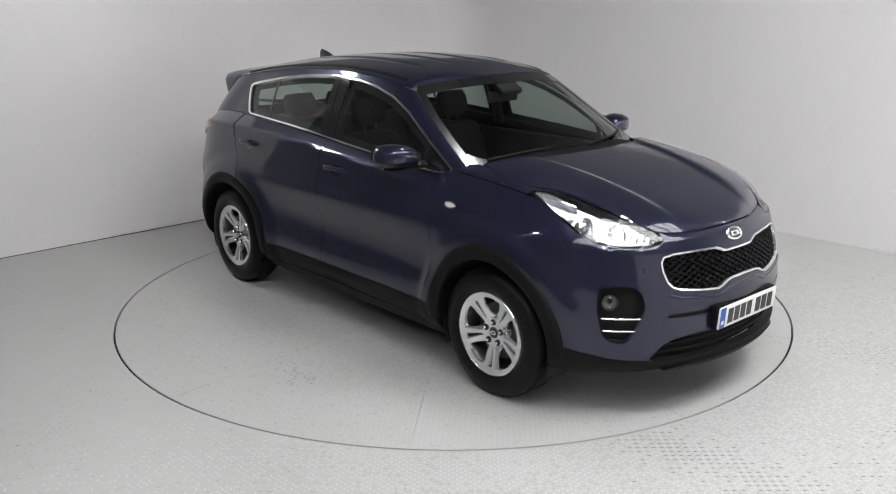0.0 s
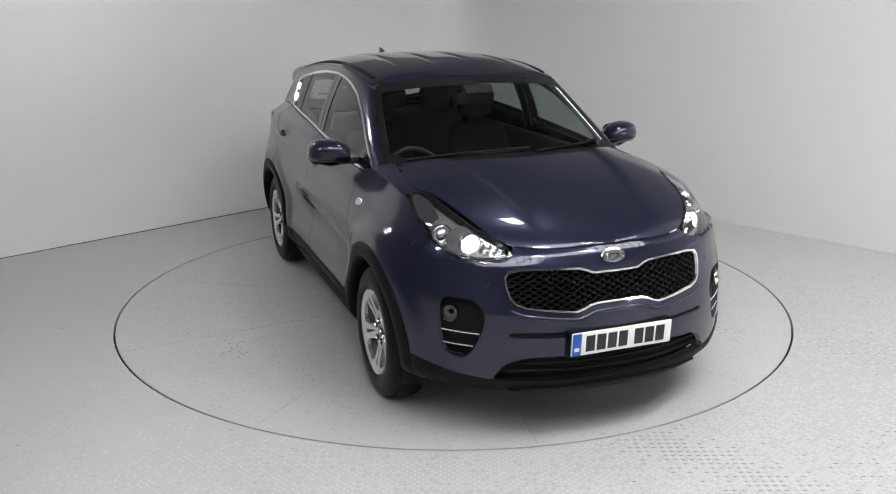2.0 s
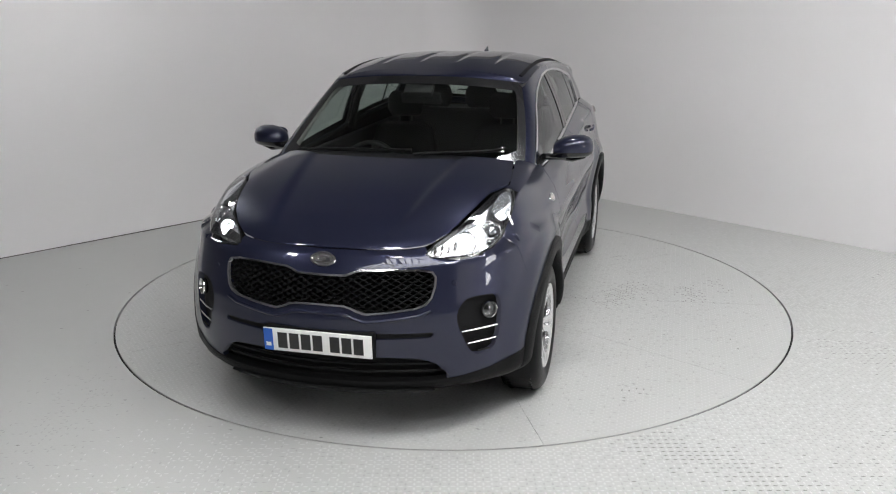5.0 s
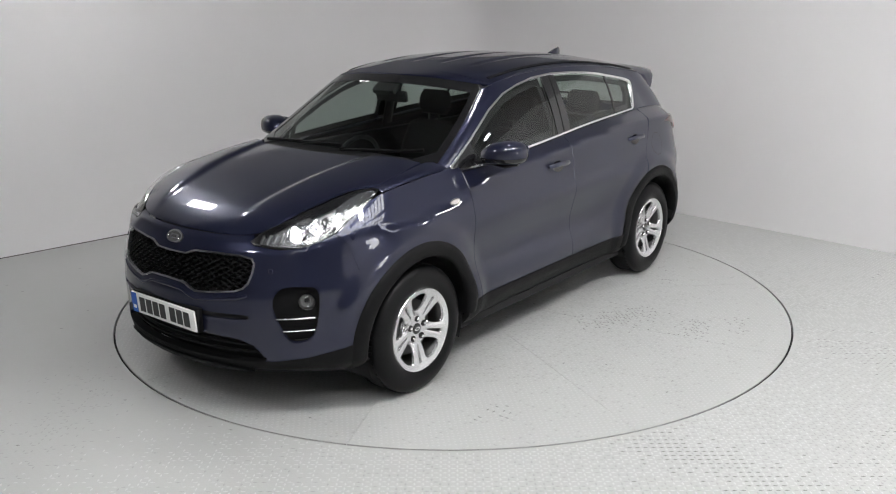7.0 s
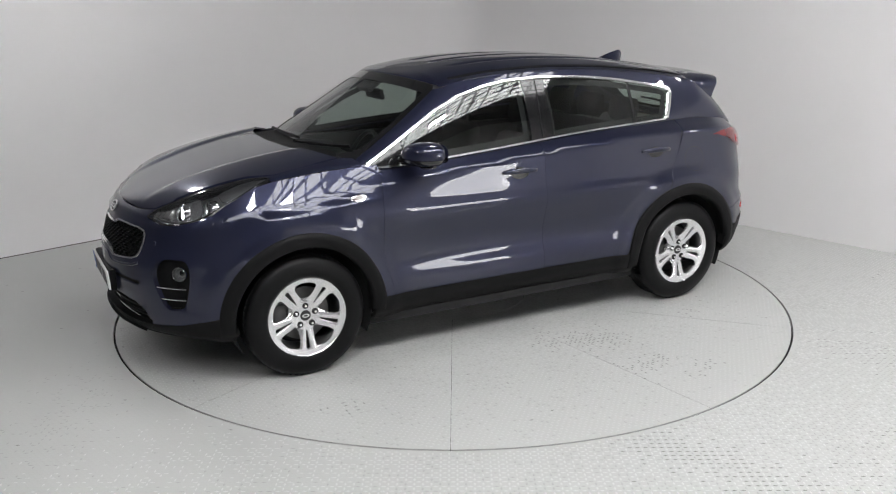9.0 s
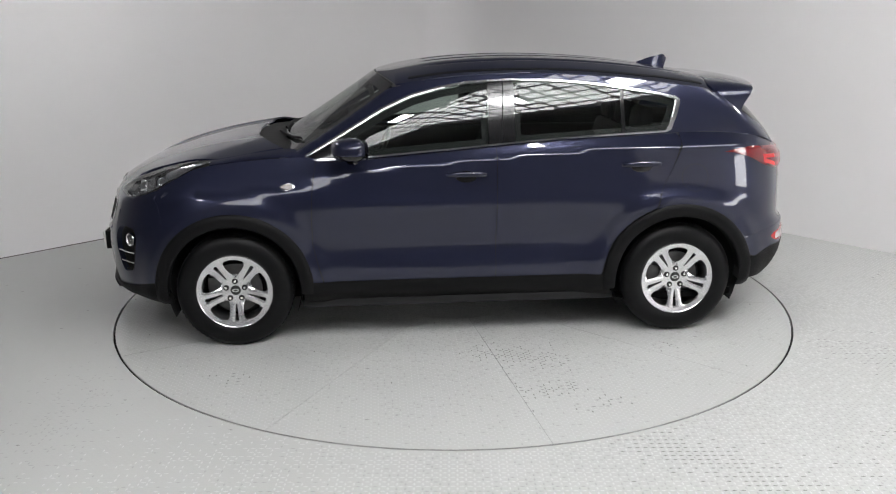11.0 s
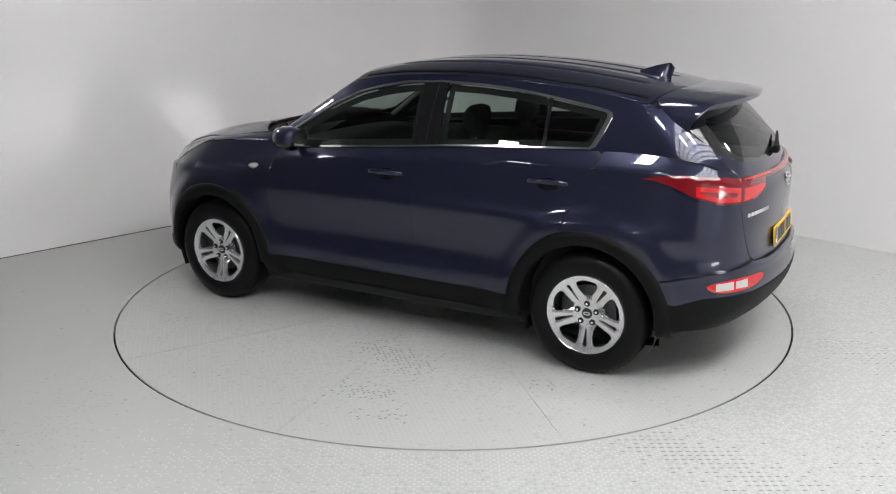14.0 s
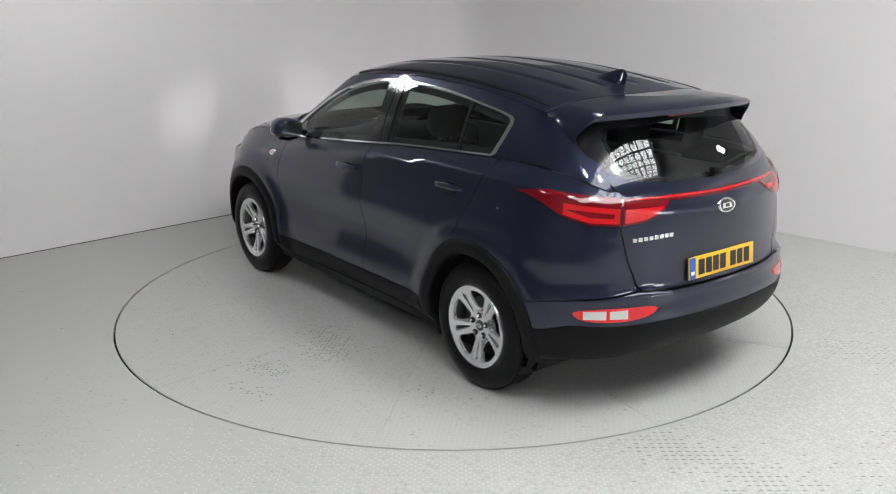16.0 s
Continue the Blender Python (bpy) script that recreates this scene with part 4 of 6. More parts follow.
def door_mirror(s):
    """A mirror head on a short arm."""
    c = Vector((0.625, 0.945 * s, 1.178))
    rings = []
    bm = bmesh.new()
    secs = [(-0.112, 0.030, 0.026, -0.020), (-0.100, 0.060, 0.046, -0.012), (-0.05, 0.078, 0.062, -0.001), (0.0, 0.082, 0.066, 0.004), (0.05, 0.078, 0.064, 0.005), (0.085, 0.064, 0.056, 0.002), (0.105, 0.040, 0.038, -0.004), (0.112, 0.014, 0.014, -0.008)]
    for t, rx, rz, dz in secs:
        ring = []
        for k in range(20):
            a = 2 * math.pi * k / 20
            ex, ez = abs(math.cos(a)) ** 0.75 * (1 if math.cos(a) > 0 else -1), abs(math.sin(a)) ** 0.75 * (1 if math.sin(a) > 0 else -1)
            x = (rx * 1.35 if ex > 0 else rx * 0.95) * ex
            ring.append(bm.verts.new((c.x + x - t * 0.22, c.y + t * s, c.z + rz * ez + dz)))
        rings.append(ring)
    for a, b in zip(rings, rings[1:]):
        for k in range(20):
            bm.faces.new((a[k], a[(k + 1) % 20], b[(k + 1) % 20], b[k]))
    bm.faces.new(rings[0])
    bm.faces.new(rings[-1])
    bmesh.ops.recalc_face_normals(bm, faces=bm.faces)
    low_bm = bm.copy()
    bmesh.ops.bisect_plane(bm, geom=bm.verts[:] + bm.edges[:] + bm.faces[:], plane_co=(c.x, c.y, c.z - 0.020), plane_no=(0, 0, 1), clear_inner=True)
    bmesh.ops.bisect_plane(low_bm, geom=low_bm.verts[:] + low_bm.edges[:] + low_bm.faces[:], plane_co=(c.x, c.y, c.z - 0.022), plane_no=(0, 0, 1), clear_outer=True)
    head = part("door_mirror", bm, M_PAINT, car, "body-coloured door mirror on a black arm", angle=60)
    part("mirror_lower_shell", low_bm, M_GLOSSBLACK, head, "gloss black lower shell", angle=60)
    bm = bmesh.new()
    ring = []
    vs = []
    for k in range(24):
        a = 2 * math.pi * k / 24
        ex, ez = abs(math.cos(a)) ** 0.6 * (1 if math.cos(a) > 0 else -1), abs(math.sin(a)) ** 0.6 * (1 if math.sin(a) > 0 else -1)
        vs.append(bm.verts.new((c.x - 0.080 - ex * 0.086 * 0.22, c.y + ex * 0.086 * s, c.z + ez * 0.052)))
    bm.faces.new(vs)
    bmesh.ops.recalc_face_normals(bm, faces=bm.faces)
    part("mirror_glass", bm, M_CHROME, head, "mirror glass")
    tube("mirror_arm", [(0.70, 0.785 * s, 1.128), (0.675, 0.84 * s, 1.125), (0.65, 0.90 * s, 1.12)], [0.034, 0.030, 0.026], M_GLOSSBLACK, head, "gloss black mirror arm", squash=0.6)
    tube("mirror_foot", [(0.63, 0.875 * s, 1.108), (0.62, 0.94 * s, 1.104), (0.60, 1.01 * s, 1.115)], [0.018, 0.03, 0.014], M_GLOSSBLACK, head, squash=0.5)


for side in (1, -1):
    side_parts(side)

# hood, with two pressed lines
hood_front = [(p.x - 0.0005, p.y) for p in low_rows[-1] if p.x > 1.9 and p.y < 0.455] + [(1.988, 0.468)]
hood_rest = [(1.930, 0.522), (1.867, 0.562), (1.790, 0.590), (1.716, 0.610), (1.547, 0.647), (1.455, 0.690), (1.40, 0.710), (1.25, 0.700), (1.14, 0.683), (1.03, 0.668)]
hood_back = [(1.10, 0.60), (1.16, 0.50), (1.20, 0.38), (1.225, 0.2), (1.235, 0.0)]
half = hood_front + hood_rest + hood_back
HOOD_OUT = half + [(x, -y) for x, y in reversed(half) if y > 0]


def hood_lay(x, y):
    p, n = HOOD.top(x, y)
    a = abs(y) - (0.30 + 0.16 * (2.05 - x) * 0.9)
    fade = max(0, min(1, (2.06 - x) / 0.25))
    rise = 0.016 * fade / (1 + math.exp(-a / 0.012)) if abs(a) < 0.4 else 0.016 * fade * (a > 0)
    d = 0.016 * fade * math.exp(-a / 0.012) / (1 + math.exp(-a / 0.012)) ** 2 / 0.012 if abs(a) < 0.4 else 0
    edge = max(0, min(1, (0.70 - abs(y)) / 0.15)) if x < 1.9 else max(0, min(1, (0.5 - abs(y)) / 0.12))
    n2 = Vector((n.x, n.y - (1 if y > 0 else -1) * d * edge, n.z)).normalized()
    return p + Vector((0, 0, rise * edge)), n2


hood = panel("hood", car, M_PAINT, patch(hood_lay, shrink(HOOD_OUT, 0.0014), res=0.016))
# cowl below the windscreen
cowl_half = [(1.245, 0.0), (1.232, 0.2), (1.207, 0.38), (1.165, 0.5), (1.105, 0.6), (1.035, 0.672), (0.95, 0.70), (0.90, 0.69), (0.985, 0.55), (1.04, 0.35), (1.065, 0.0)]
COWL = cowl_half + [(x, -y) for x, y in reversed(cowl_half) if y > 0]
panel("cowl", car, M_BLACK, patch(lambda x, y: (HOOD.top(x, y)[0] - Vector((0, 0, 0.022)), Vector((0, 0, 1))), COWL, depth=0.0), "black plastic cowl below the windscreen")

# roof, pressed ribs
front_edge = [(p.x - 0.003, p.y) for p in g_rows[-1] if p.x > 0.2]
side_edge = [(p.x, p.y) for p in g_rows[-1] if -1.56 < p.x <= 0.2][::4]
half = front_edge + side_edge + [(-1.562, 0.545), (-1.60, 0.35), (-1.625, 0.15), (-1.632, 0.0)]
ROOF_OUT = half + [(x, -y) for x, y in reversed(half) if y > 1e-6]


def roof_lay(x, y):
    p, n = ROOF.top(x, y)
    drop, slope = 0.0, 0.0
    end = max(0, min(1, (0.20 - x) / 0.12)) * max(0, min(1, (x + 1.50) / 0.1))
    for r in (-0.36, -0.12, 0.12, 0.36):
        a = (y - r) / 0.022
        if abs(a) < 4:
            g = math.exp(-a * a)
            drop += 0.010 * g * end
            slope += 0.010 * end * (-2 * a / 0.022) * g
    return p - Vector((0, 0, drop)), Vector((n.x, n.y + slope * 0.9, n.z)).normalized()


roof = panel("roof", car, M_PAINT, patch(roof_lay, ROOF_OUT, res=0.02))
for s in (1, -1):
    edge = [(x, (along(TOP_GREEN, x, 2) - 0.045 - 0.01 * (x < -1.2)) * s) for x in span(0.28, -1.52, 30)]
    strip = [(x, y - 0.010) for x, y in edge] + [(x, y + 0.010) for x, y in reversed(edge)]
    panel("roof_strip", car, M_BLACK, patch(ROOF.top, strip, res=0.018, off=0.007, depth=0.012), "black roof drip strip")

# windscreen with a black border
ring_z = sorted([(p.y, p.z) for p in g_rows[-1] if p.x > 0.1])


def screen_top(y):
    y = abs(y)
    for a, b in zip(ring_z, ring_z[1:]):
        if a[0] <= y <= b[0]:
            return a[1] + (b[1] - a[1]) * (y - a[0]) / max(1e-9, b[0] - a[0])
    return ring_z[-1][1]


def screen_side(z):
    return 0.9 * glass_y(SCREEN_X(z) - 0.75, z)


half = [(0.0, 1.105), (0.40, 1.105), (0.60, 1.108), (screen_side(1.11), 1.112)] + [(screen_side(z), z) for z in span(1.13, 1.49, 12)] + [(y, screen_top(y) - 0.004) for y in (0.57, 0.5, 0.4, 0.3, 0.2, 0.1, 0.0)]
SCREEN = half + [(-y, z) for y, z in reversed(half) if y > 1e-6]
inn = [(y * 0.94, 1.155 if z < 1.16 else z) for y, z in half]
inn = [(y, min(z, screen_top(y) - 0.045)) for y, z in inn]
inn = [p for i, p in enumerate(inn) if i in (0, 1, 2) or p[1] > 1.16]
SCREEN_IN = inn + [(-y, z) for y, z in reversed(inn) if y > 1e-6]
ws = panel("windscreen", car, M_SCREEN, patch(GREEN.front, SCREEN, res=0.06, off=-0.003, depth=0.0), "clear laminated glass")
ws.visible_shadow = False
panel("windscreen_border", ws, M_GLOSSBLACK, patch(GREEN.front, SCREEN, [SCREEN_IN], res=0.03, off=0.0, depth=0.002), "black printed border")

# tailgate, rear glass, spoiler
gate_half = [(rr(-2.17, 0.0), 0.658), (rr(-2.176, 0.167), 0.658), (rr(-2.15, 0.40), 0.66), (rr(-2.118, 0.517), 0.664), (rr(-2.104, 0.545), 0.69), (rr(-2.066, 0.596), 0.837), (rr(-2.046, 0.626), 0.98), (rr(-2.03, 0.595), 1.10)]
gate_top = [(rr(p.x, p.y), p.z - 0.001) for p in low_rows[-1] if p.x < -1.9 and p.y < 0.59]
gh = gate_half + gate_top
GATE = gh + [(-u, z) for u, z in reversed(gh) if u > 1e-6]
gate_low = patch(LOW.round_rear, shrink(GATE, GAP))
glass_half = [(0.0, 1.152), (0.294, 1.156), (0.43, 1.166), (0.53, 1.184), (0.60, 1.222), (0.636, 1.28), (0.642, 1.33), (0.628, 1.39), (0.58, 1.44), (0.0, 1.49)]
GLASS = glass_half + [(-y, z) for y, z in reversed(glass_half) if y > 0]
frame_half = [(0.0, 1.085), (0.45, 1.085), (0.56, 1.10), (0.605, 1.15), (0.632, 1.20), (0.648, 1.27), (0.652, 1.30), (0.636, 1.28), (0.60, 1.222), (0.53, 1.184), (0.43, 1.166), (0.294, 1.156), (0.0, 1.152)]
FRAME = frame_half + [(-y, z) for y, z in reversed(frame_half) if y > 0]
tailgate = panel("tailgate", car, M_PAINT, joined(gate_low, patch(GREEN.rear, FRAME, res=0.025)))
g = panel("rear_screen", tailgate, M_GLASS, patch(GREEN.rear, GLASS, res=0.05, off=-0.002, depth=0.0), "tinted heated rear glass")
g.visible_shadow = False
gi = [(0.0, 1.172), (0.294, 1.176), (0.42, 1.188), (0.50, 1.206), (0.54, 1.245), (0.552, 1.30), (0.54, 1.36), (0.50, 1.39), (0.0, 1.415)]
GLASS_IN = gi + [(-y, z) for y, z in reversed(gi) if y > 0]
panel("rear_screen_border", tailgate, M_GLOSSBLACK, patch(GREEN.rear, GLASS, [GLASS_IN], res=0.03, off=0.0, depth=0.002), "black printed border")


def spoiler():
    """A roof-end wing, lofted across the car."""
    bm = bmesh.new()
    rings = []
    ends = [(0.61, -1.585, 1.466, -1.845, 1.462), (0.642, -1.61, 1.440, -1.818, 1.430), (0.655, -1.68, 1.392, -1.780, 1.380), (0.657, -1.735, 1.352, -1.765, 1.346)]
    stations = []
    for k in range(31):
        y = -0.56 + 1.12 * k / 30
        a = abs(y) / 0.56
        fx = -1.632 + 0.062 * a ** 2
        stations.append((y, fx, ROOF.top(fx, y)[0].z, -1.962 + 0.10 * a ** 2.2, 1.486 - 0.012 * a * a))
    stations = [(-y, *r) for y, *r in reversed(ends)] + stations + ends
    for y, fx, fz, tx, tz in stations:
        e = min(1.0, max(0.0, (abs(y) - 0.56) / 0.097)) if abs(y) < 0.65 else 1.0
        under = (max(-1.74, tx + 0.03), min(tz - 0.02, 1.415))
        lift = 0.008 * (1 - e)
        th = 0.028 * (1 - 0.7 * e)
        prof = [(fx + 0.004, fz - 0.012), (fx, fz), (fx * 0.66 + tx * 0.34, fz * 0.66 + tz * 0.34 + lift), (fx * 0.33 + tx * 0.67, fz * 0.33 + tz * 0.67 + lift), (tx + 0.01, tz + 0.003), (tx, tz - 0.004), (tx + 0.004, tz - th), (tx + 0.02, tz - th - 0.005), under]
        rings.append([bm.verts.new((px, y, pz)) for px, pz in prof])
    for a, b in zip(rings, rings[1:]):
        for j in range(len(a) - 1):
            bm.faces.new((a[j], a[j + 1], b[j + 1], b[j]))
    bm.faces.new(rings[0])
    bm.faces.new(rings[-1])
    bmesh.ops.recalc_face_normals(bm, faces=bm.faces)
    sp = part("spoiler", bm, M_PAINT, tailgate, angle=40)
    box("high_brake_light", (-1.895, -0.14, 1.437), (-1.885, 0.14, 1.449), M_REDDARK, sp, "dark red high brake light", 0.003)
    return sp


spoiler()
for s in (1, -1):
    bm = bmesh.new()
    bm.faces.new([bm.verts.new((x, y * s, z)) for x, y, z in ((-1.54, 0.53, 1.478), (-1.54, 0.625, 1.466), (-1.62, 0.640, 1.428), (-1.62, 0.54, 1.460))][::s])
    part("roof_corner_filler", bm, M_PAINT, car)


def fin():
    bm = bmesh.new()
    rows = []
    for t, h, w in ((0, 0.010, 0.014), (0.25, 0.032, 0.034), (0.5, 0.054, 0.036), (0.75, 0.072, 0.030), (0.92, 0.084, 0.018), (1.0, 0.083, 0.008)):
        x = -1.285 - 0.185 * t
        z0 = ROOF_Z(x) - 0.003
        back = 0.012 * (t > 0.8)
        rows.append([bm.verts.new((x - (0.02 * t if i == 1 else 0), yy, z0 + zz)) for i, (yy, zz) in enumerate(((-w, 0), (-w * 0.35, h * 0.7), (0, h), (w * 0.35, h * 0.7), (w, 0)))])
    for a, b in zip(rows, rows[1:]):
        for j in range(4):
            bm.faces.new((a[j], a[j + 1], b[j + 1], b[j]))
    bm.faces.new(rows[0])
    bm.faces.new(rows[-1])
    bmesh.ops.recalc_face_normals(bm, faces=bm.faces)
    part("roof_aerial", bm, M_PAINT, car, "shark-fin roof aerial", angle=50)


fin()


# ---------------------------------------------------------------- bumpers
def front_bumper():
    half = [(ru(p.x, p.y), p.z - 0.002) for p in low_rows[-1] if p.x > 1.9 and p.y < 0.455]
    half += [(ru(x, y), z - 0.004) for x, y, z in reversed(HEAD_LOW[4:])]
    half += [(ru(1.776, LOW.side(1)(1.776, 0.928)[0].y), 0.928)]
    half += [(ru(1.755, LOW.side(1)(1.755, 0.86)[0].y), 0.86), (ru(1.735, LOW.side(1)(1.735, 0.76)[0].y), 0.76)]
    half += [(ru(x, abs(LOW.side(1)(x, z)[0].y)), z) for x, z in arch(WHEEL_X, 0.43, 46, 12, 8)]
    half += [(ru(1.74, 0.86), 0.40), (ru(1.95, 0.73), 0.345), (ru(2.06, 0.60), 0.325), (ru(2.15, 0.44), 0.318), (0.0, 0.318)]
    outer = half + [(-u, z) for u, z in reversed(half) if u > 1e-6]
    b = panel("front_bumper", car, M_PAINT, patch(LOW.round_front, outer, [GRILLE_U, shrink(INTAKE_U, 0.003), SLOT_U, FOG_U, flip(FOG_U)], res=0.022, depth=0.03))
    # dark lower lip
    lip = [(0.0, 0.326), (ru(2.15, 0.44), 0.326), (ru(2.06, 0.60), 0.332), (ru(1.95, 0.73), 0.352), (ru(1.74, 0.86), 0.408), (ru(1.70, 0.88), 0.30), (ru(1.75, 0.84), 0.255), (ru(2.0, 0.62), 0.232), (ru(2.1, 0.40), 0.228), (0.0, 0.228)]
    lip = lip + [(-u, z) for u, z in reversed(lip) if u > 1e-6]
    panel("lower_lip", b, M_BLACK, patch(LOW.round_front, lip, res=0.03, off=0.004, depth=0.04), "black textured plastic lower lip")
    skid = [(0.0, 0.300), (ru(2.15, 0.40), 0.296), (ru(2.09, 0.50), 0.286), (ru(2.10, 0.46), 0.272), (0.0, 0.272)]
    skid = skid + [(-u, z) for u, z in reversed(skid) if u > 1e-6]
    panel("skid_strip", b, M_BLACK, patch(LOW.round_front, skid, res=0.03, off=0.016, depth=0.02), "dark lower edge strip")
    # recesses behind the openings
    for nm, loop, back in (("intake_back", INTAKE_U, 0.055), ("slot_back", SLOT_U, 0.015), ("grille_back", GRILLE_U, 0.05)):
        panel(nm, b, M_INNER, patch(LOW.round_front, shrink(loop, -0.012), res=0.05, off=-back, depth=0.0), "dark recess")
    for k, z in enumerate((0.362, 0.402)):
        n = 28
        pts = [LOW.round_front(-0.50 + 1.0 * i / n, z) for i in range(n + 1)]
        tube("intake_bar", [p - q * 0.03 for p, q in pts], 0.008, M_BLACK, b)
    # grille
    g = panel("grille_surround", b, M_CHROME, patch(LOW.round_front, shrink(GRILLE_U, -0.003), [shrink(GRILLE_U, 0.005)], res=0.015, off=0.005, depth=0.014), "bright chrome grille surround")
    loop = shrink(GRILLE_U, 0.004)
    bm = bmesh.new()
    us = [p[0] for p in loop]
    pu, pz = 0.046, 0.027
    for sgn in (1, -1):
        k = -30
        while k < 31:
            run = []
            for i in range(0, 61):
                z = 0.63 + 0.22 * i / 60
                u = k * pu + sgn * (z - 0.74) * pu / pz
                if inside(loop, u, z):
                    run.append((u, z))
                elif run:
                    bar(bm, run)
                    run = []
            if run:
                bar(bm, run)
            k += 1
    bmesh.ops.recalc_face_normals(bm, faces=bm.faces)
    tagged(part("grille_mesh", bm, M_BLACK, b, "gloss black diamond mesh grille", angle=60), kind="stuff")
    # little bright studs where the bars cross near the upper edge
    bm = bmesh.new()
    for k in range(-14, 15):
        for j in range(-4, 5):
            u, z = k * pu / 2, 0.74 + j * pz / 2 * 1.0
            if (k + j) % 2 == 0 and inside(shrink(loop, 0.012), u, z):
                p, n = LOW.round_front(u, z)
                add_box(bm, (-0.004, -0.010, -0.0035), (0.004, 0.010, 0.0035), 0, Matrix.Translation(p - n * 0.004) @ n.to_track_quat("X", "Z").to_matrix().to_4x4())
    bmesh.ops.recalc_face_normals(bm, faces=bm.faces)
    tagged(part("grille_studs", bm, M_BLACK, b, "small black grille knots"), kind="stuff")
    # pressed line that follows the grille's lower edge
    low_edge = sorted(p for p in resample(shrink(GRILLE_U, -0.034), 0.02) if p[1] < 0.668)
    pts = []
    for u, z in low_edge:
        p, n = LOW.round_front(u, z)
        pts.append(p - n * 0.004)
    tube("bumper_crease", pts, 0.009, M_PAINT, b, seg=10)
    # fog lamps
    for s in (1, -1):
        loop = FOG_U if s > 0 else flip(FOG_U)
        f = panel("fog_lamp_surround", b, M_BLACK, patch(LOW.round_front, shrink(loop, -0.004), res=0.02, off=-0.030, depth=0.0), "black fog lamp recess")
        c, n = LOW.round_front(ru(1.965, 0.740) * s, 0.632)
        q = n.to_track_quat("X", "Z").to_matrix().to_4x4()
        base = Matrix.Translation(c) @ q
        bm = bmesh.new()
        lathe(bm, [(0.036, -0.028), (0.040, -0.024), (0.0415, -0.008), (0.0395, -0.002), (0.0375, -0.006), (0.034, -0.026)], 36, "x")
        bmesh.ops.transform(bm, matrix=base, verts=bm.verts)
        bmesh.ops.recalc_face_normals(bm, faces=bm.faces)
        lamp = part("fog_lamp", bm, M_CHROME, f, "round fog lamp in a chrome ring", angle=60)
        bm = bmesh.new()
        lathe(bm, [(0.0, -0.006), (0.015, -0.008), (0.026, -0.013), (0.034, -0.02)], 30, "x")
        bmesh.ops.transform(bm, matrix=base, verts=bm.verts)
        part("lens", bm, M_CLEAR, lamp)
        bm = bmesh.new()
        lathe(bm, [(0.0, -0.034), (0.013, -0.032), (0.016, -0.026), (0.030, -0.022), (0.034, -0.012)], 30, "x")
        bmesh.ops.transform(bm, matrix=base, verts=bm.verts)
        part("reflector", bm, M_DARKMETAL, lamp)
        for z, a, e in ((0.553, (1.935, 0.764), (2.060, 0.627)), (0.492, (1.940, 0.760), (2.040, 0.650)), (0.447, (1.965, 0.735), (2.005, 0.69))):
            u0, u1 = ru(*a) * s, ru(*e) * s
            pts = []
            for i in range(11):
                p, n = LOW.round_front(u0 + (u1 - u0) * i / 10, z - 0.004 * i / 10)
                pts.append(p - n * 0.006)
            tube("fog_lamp_bar", pts, 0.0042, M_CHROME if z > 0.46 else M_BLACK, f, "chrome trim bar" if z > 0.46 else "")
    # parking sensors
    for u in (0.24, -0.24):
        p, n = LOW.round_front(u * 2.35, 0.775)
        bm = bmesh.new()
        lathe(bm, [(0.0, 0.003), (0.010, 0.003), (0.012, 0.0)], 16, "x")
        bmesh.ops.transform(bm, matrix=Matrix.Translation(p) @ n.to_track_quat("X", "Z").to_matrix().to_4x4(), verts=bm.verts)
        part("parking_sensor", bm, M_PAINT, b)
    return b


def bar(bm, run):
    """A flat grille bar along a run of places on the unrolled nose."""
    if len(run) < 2:
        return
    rows = []
    (u0, z0), (u1, z1) = run[0], run[-1]
    d = Vector((u1 - u0, z1 - z0)).normalized()
    t = Vector((-d.y, d.x)) * 0.0042
    for u, z in [run[0]] + run[3:-1:4] + [run[-1]]:
        ring = []
        for w, o in ((1, -0.03), (1, -0.014), (0.45, -0.007), (-0.45, -0.007), (-1, -0.014), (-1, -0.03)):
            p, n = LOW.round_front(u + t.x * w, z + t.y * w)
            ring.append(bm.verts.new(p + n * o))
        rows.append(ring)
    for a, b in zip(rows, rows[1:]):
        for j in range(5):
            bm.faces.new((a[j], a[j + 1], b[j + 1], b[j]))


bumper = front_bumper()
for s in (1, -1):
    # paint-coloured filler added to close the slit between wing, bumper and lamp
    filler = [(ru(1.70, 0.86), 0.84), (ru(1.70, 0.84), 0.955), (ru(1.80, 0.755), 0.918), (ru(1.86, 0.73), 0.892), (ru(1.82, 0.80), 0.84)]
    panel("wing_gap_filler", bumper, M_PAINT, patch(LOW.round_front, [(u * s, z) for u, z in filler], res=0.03, off=-0.004, depth=0.0))


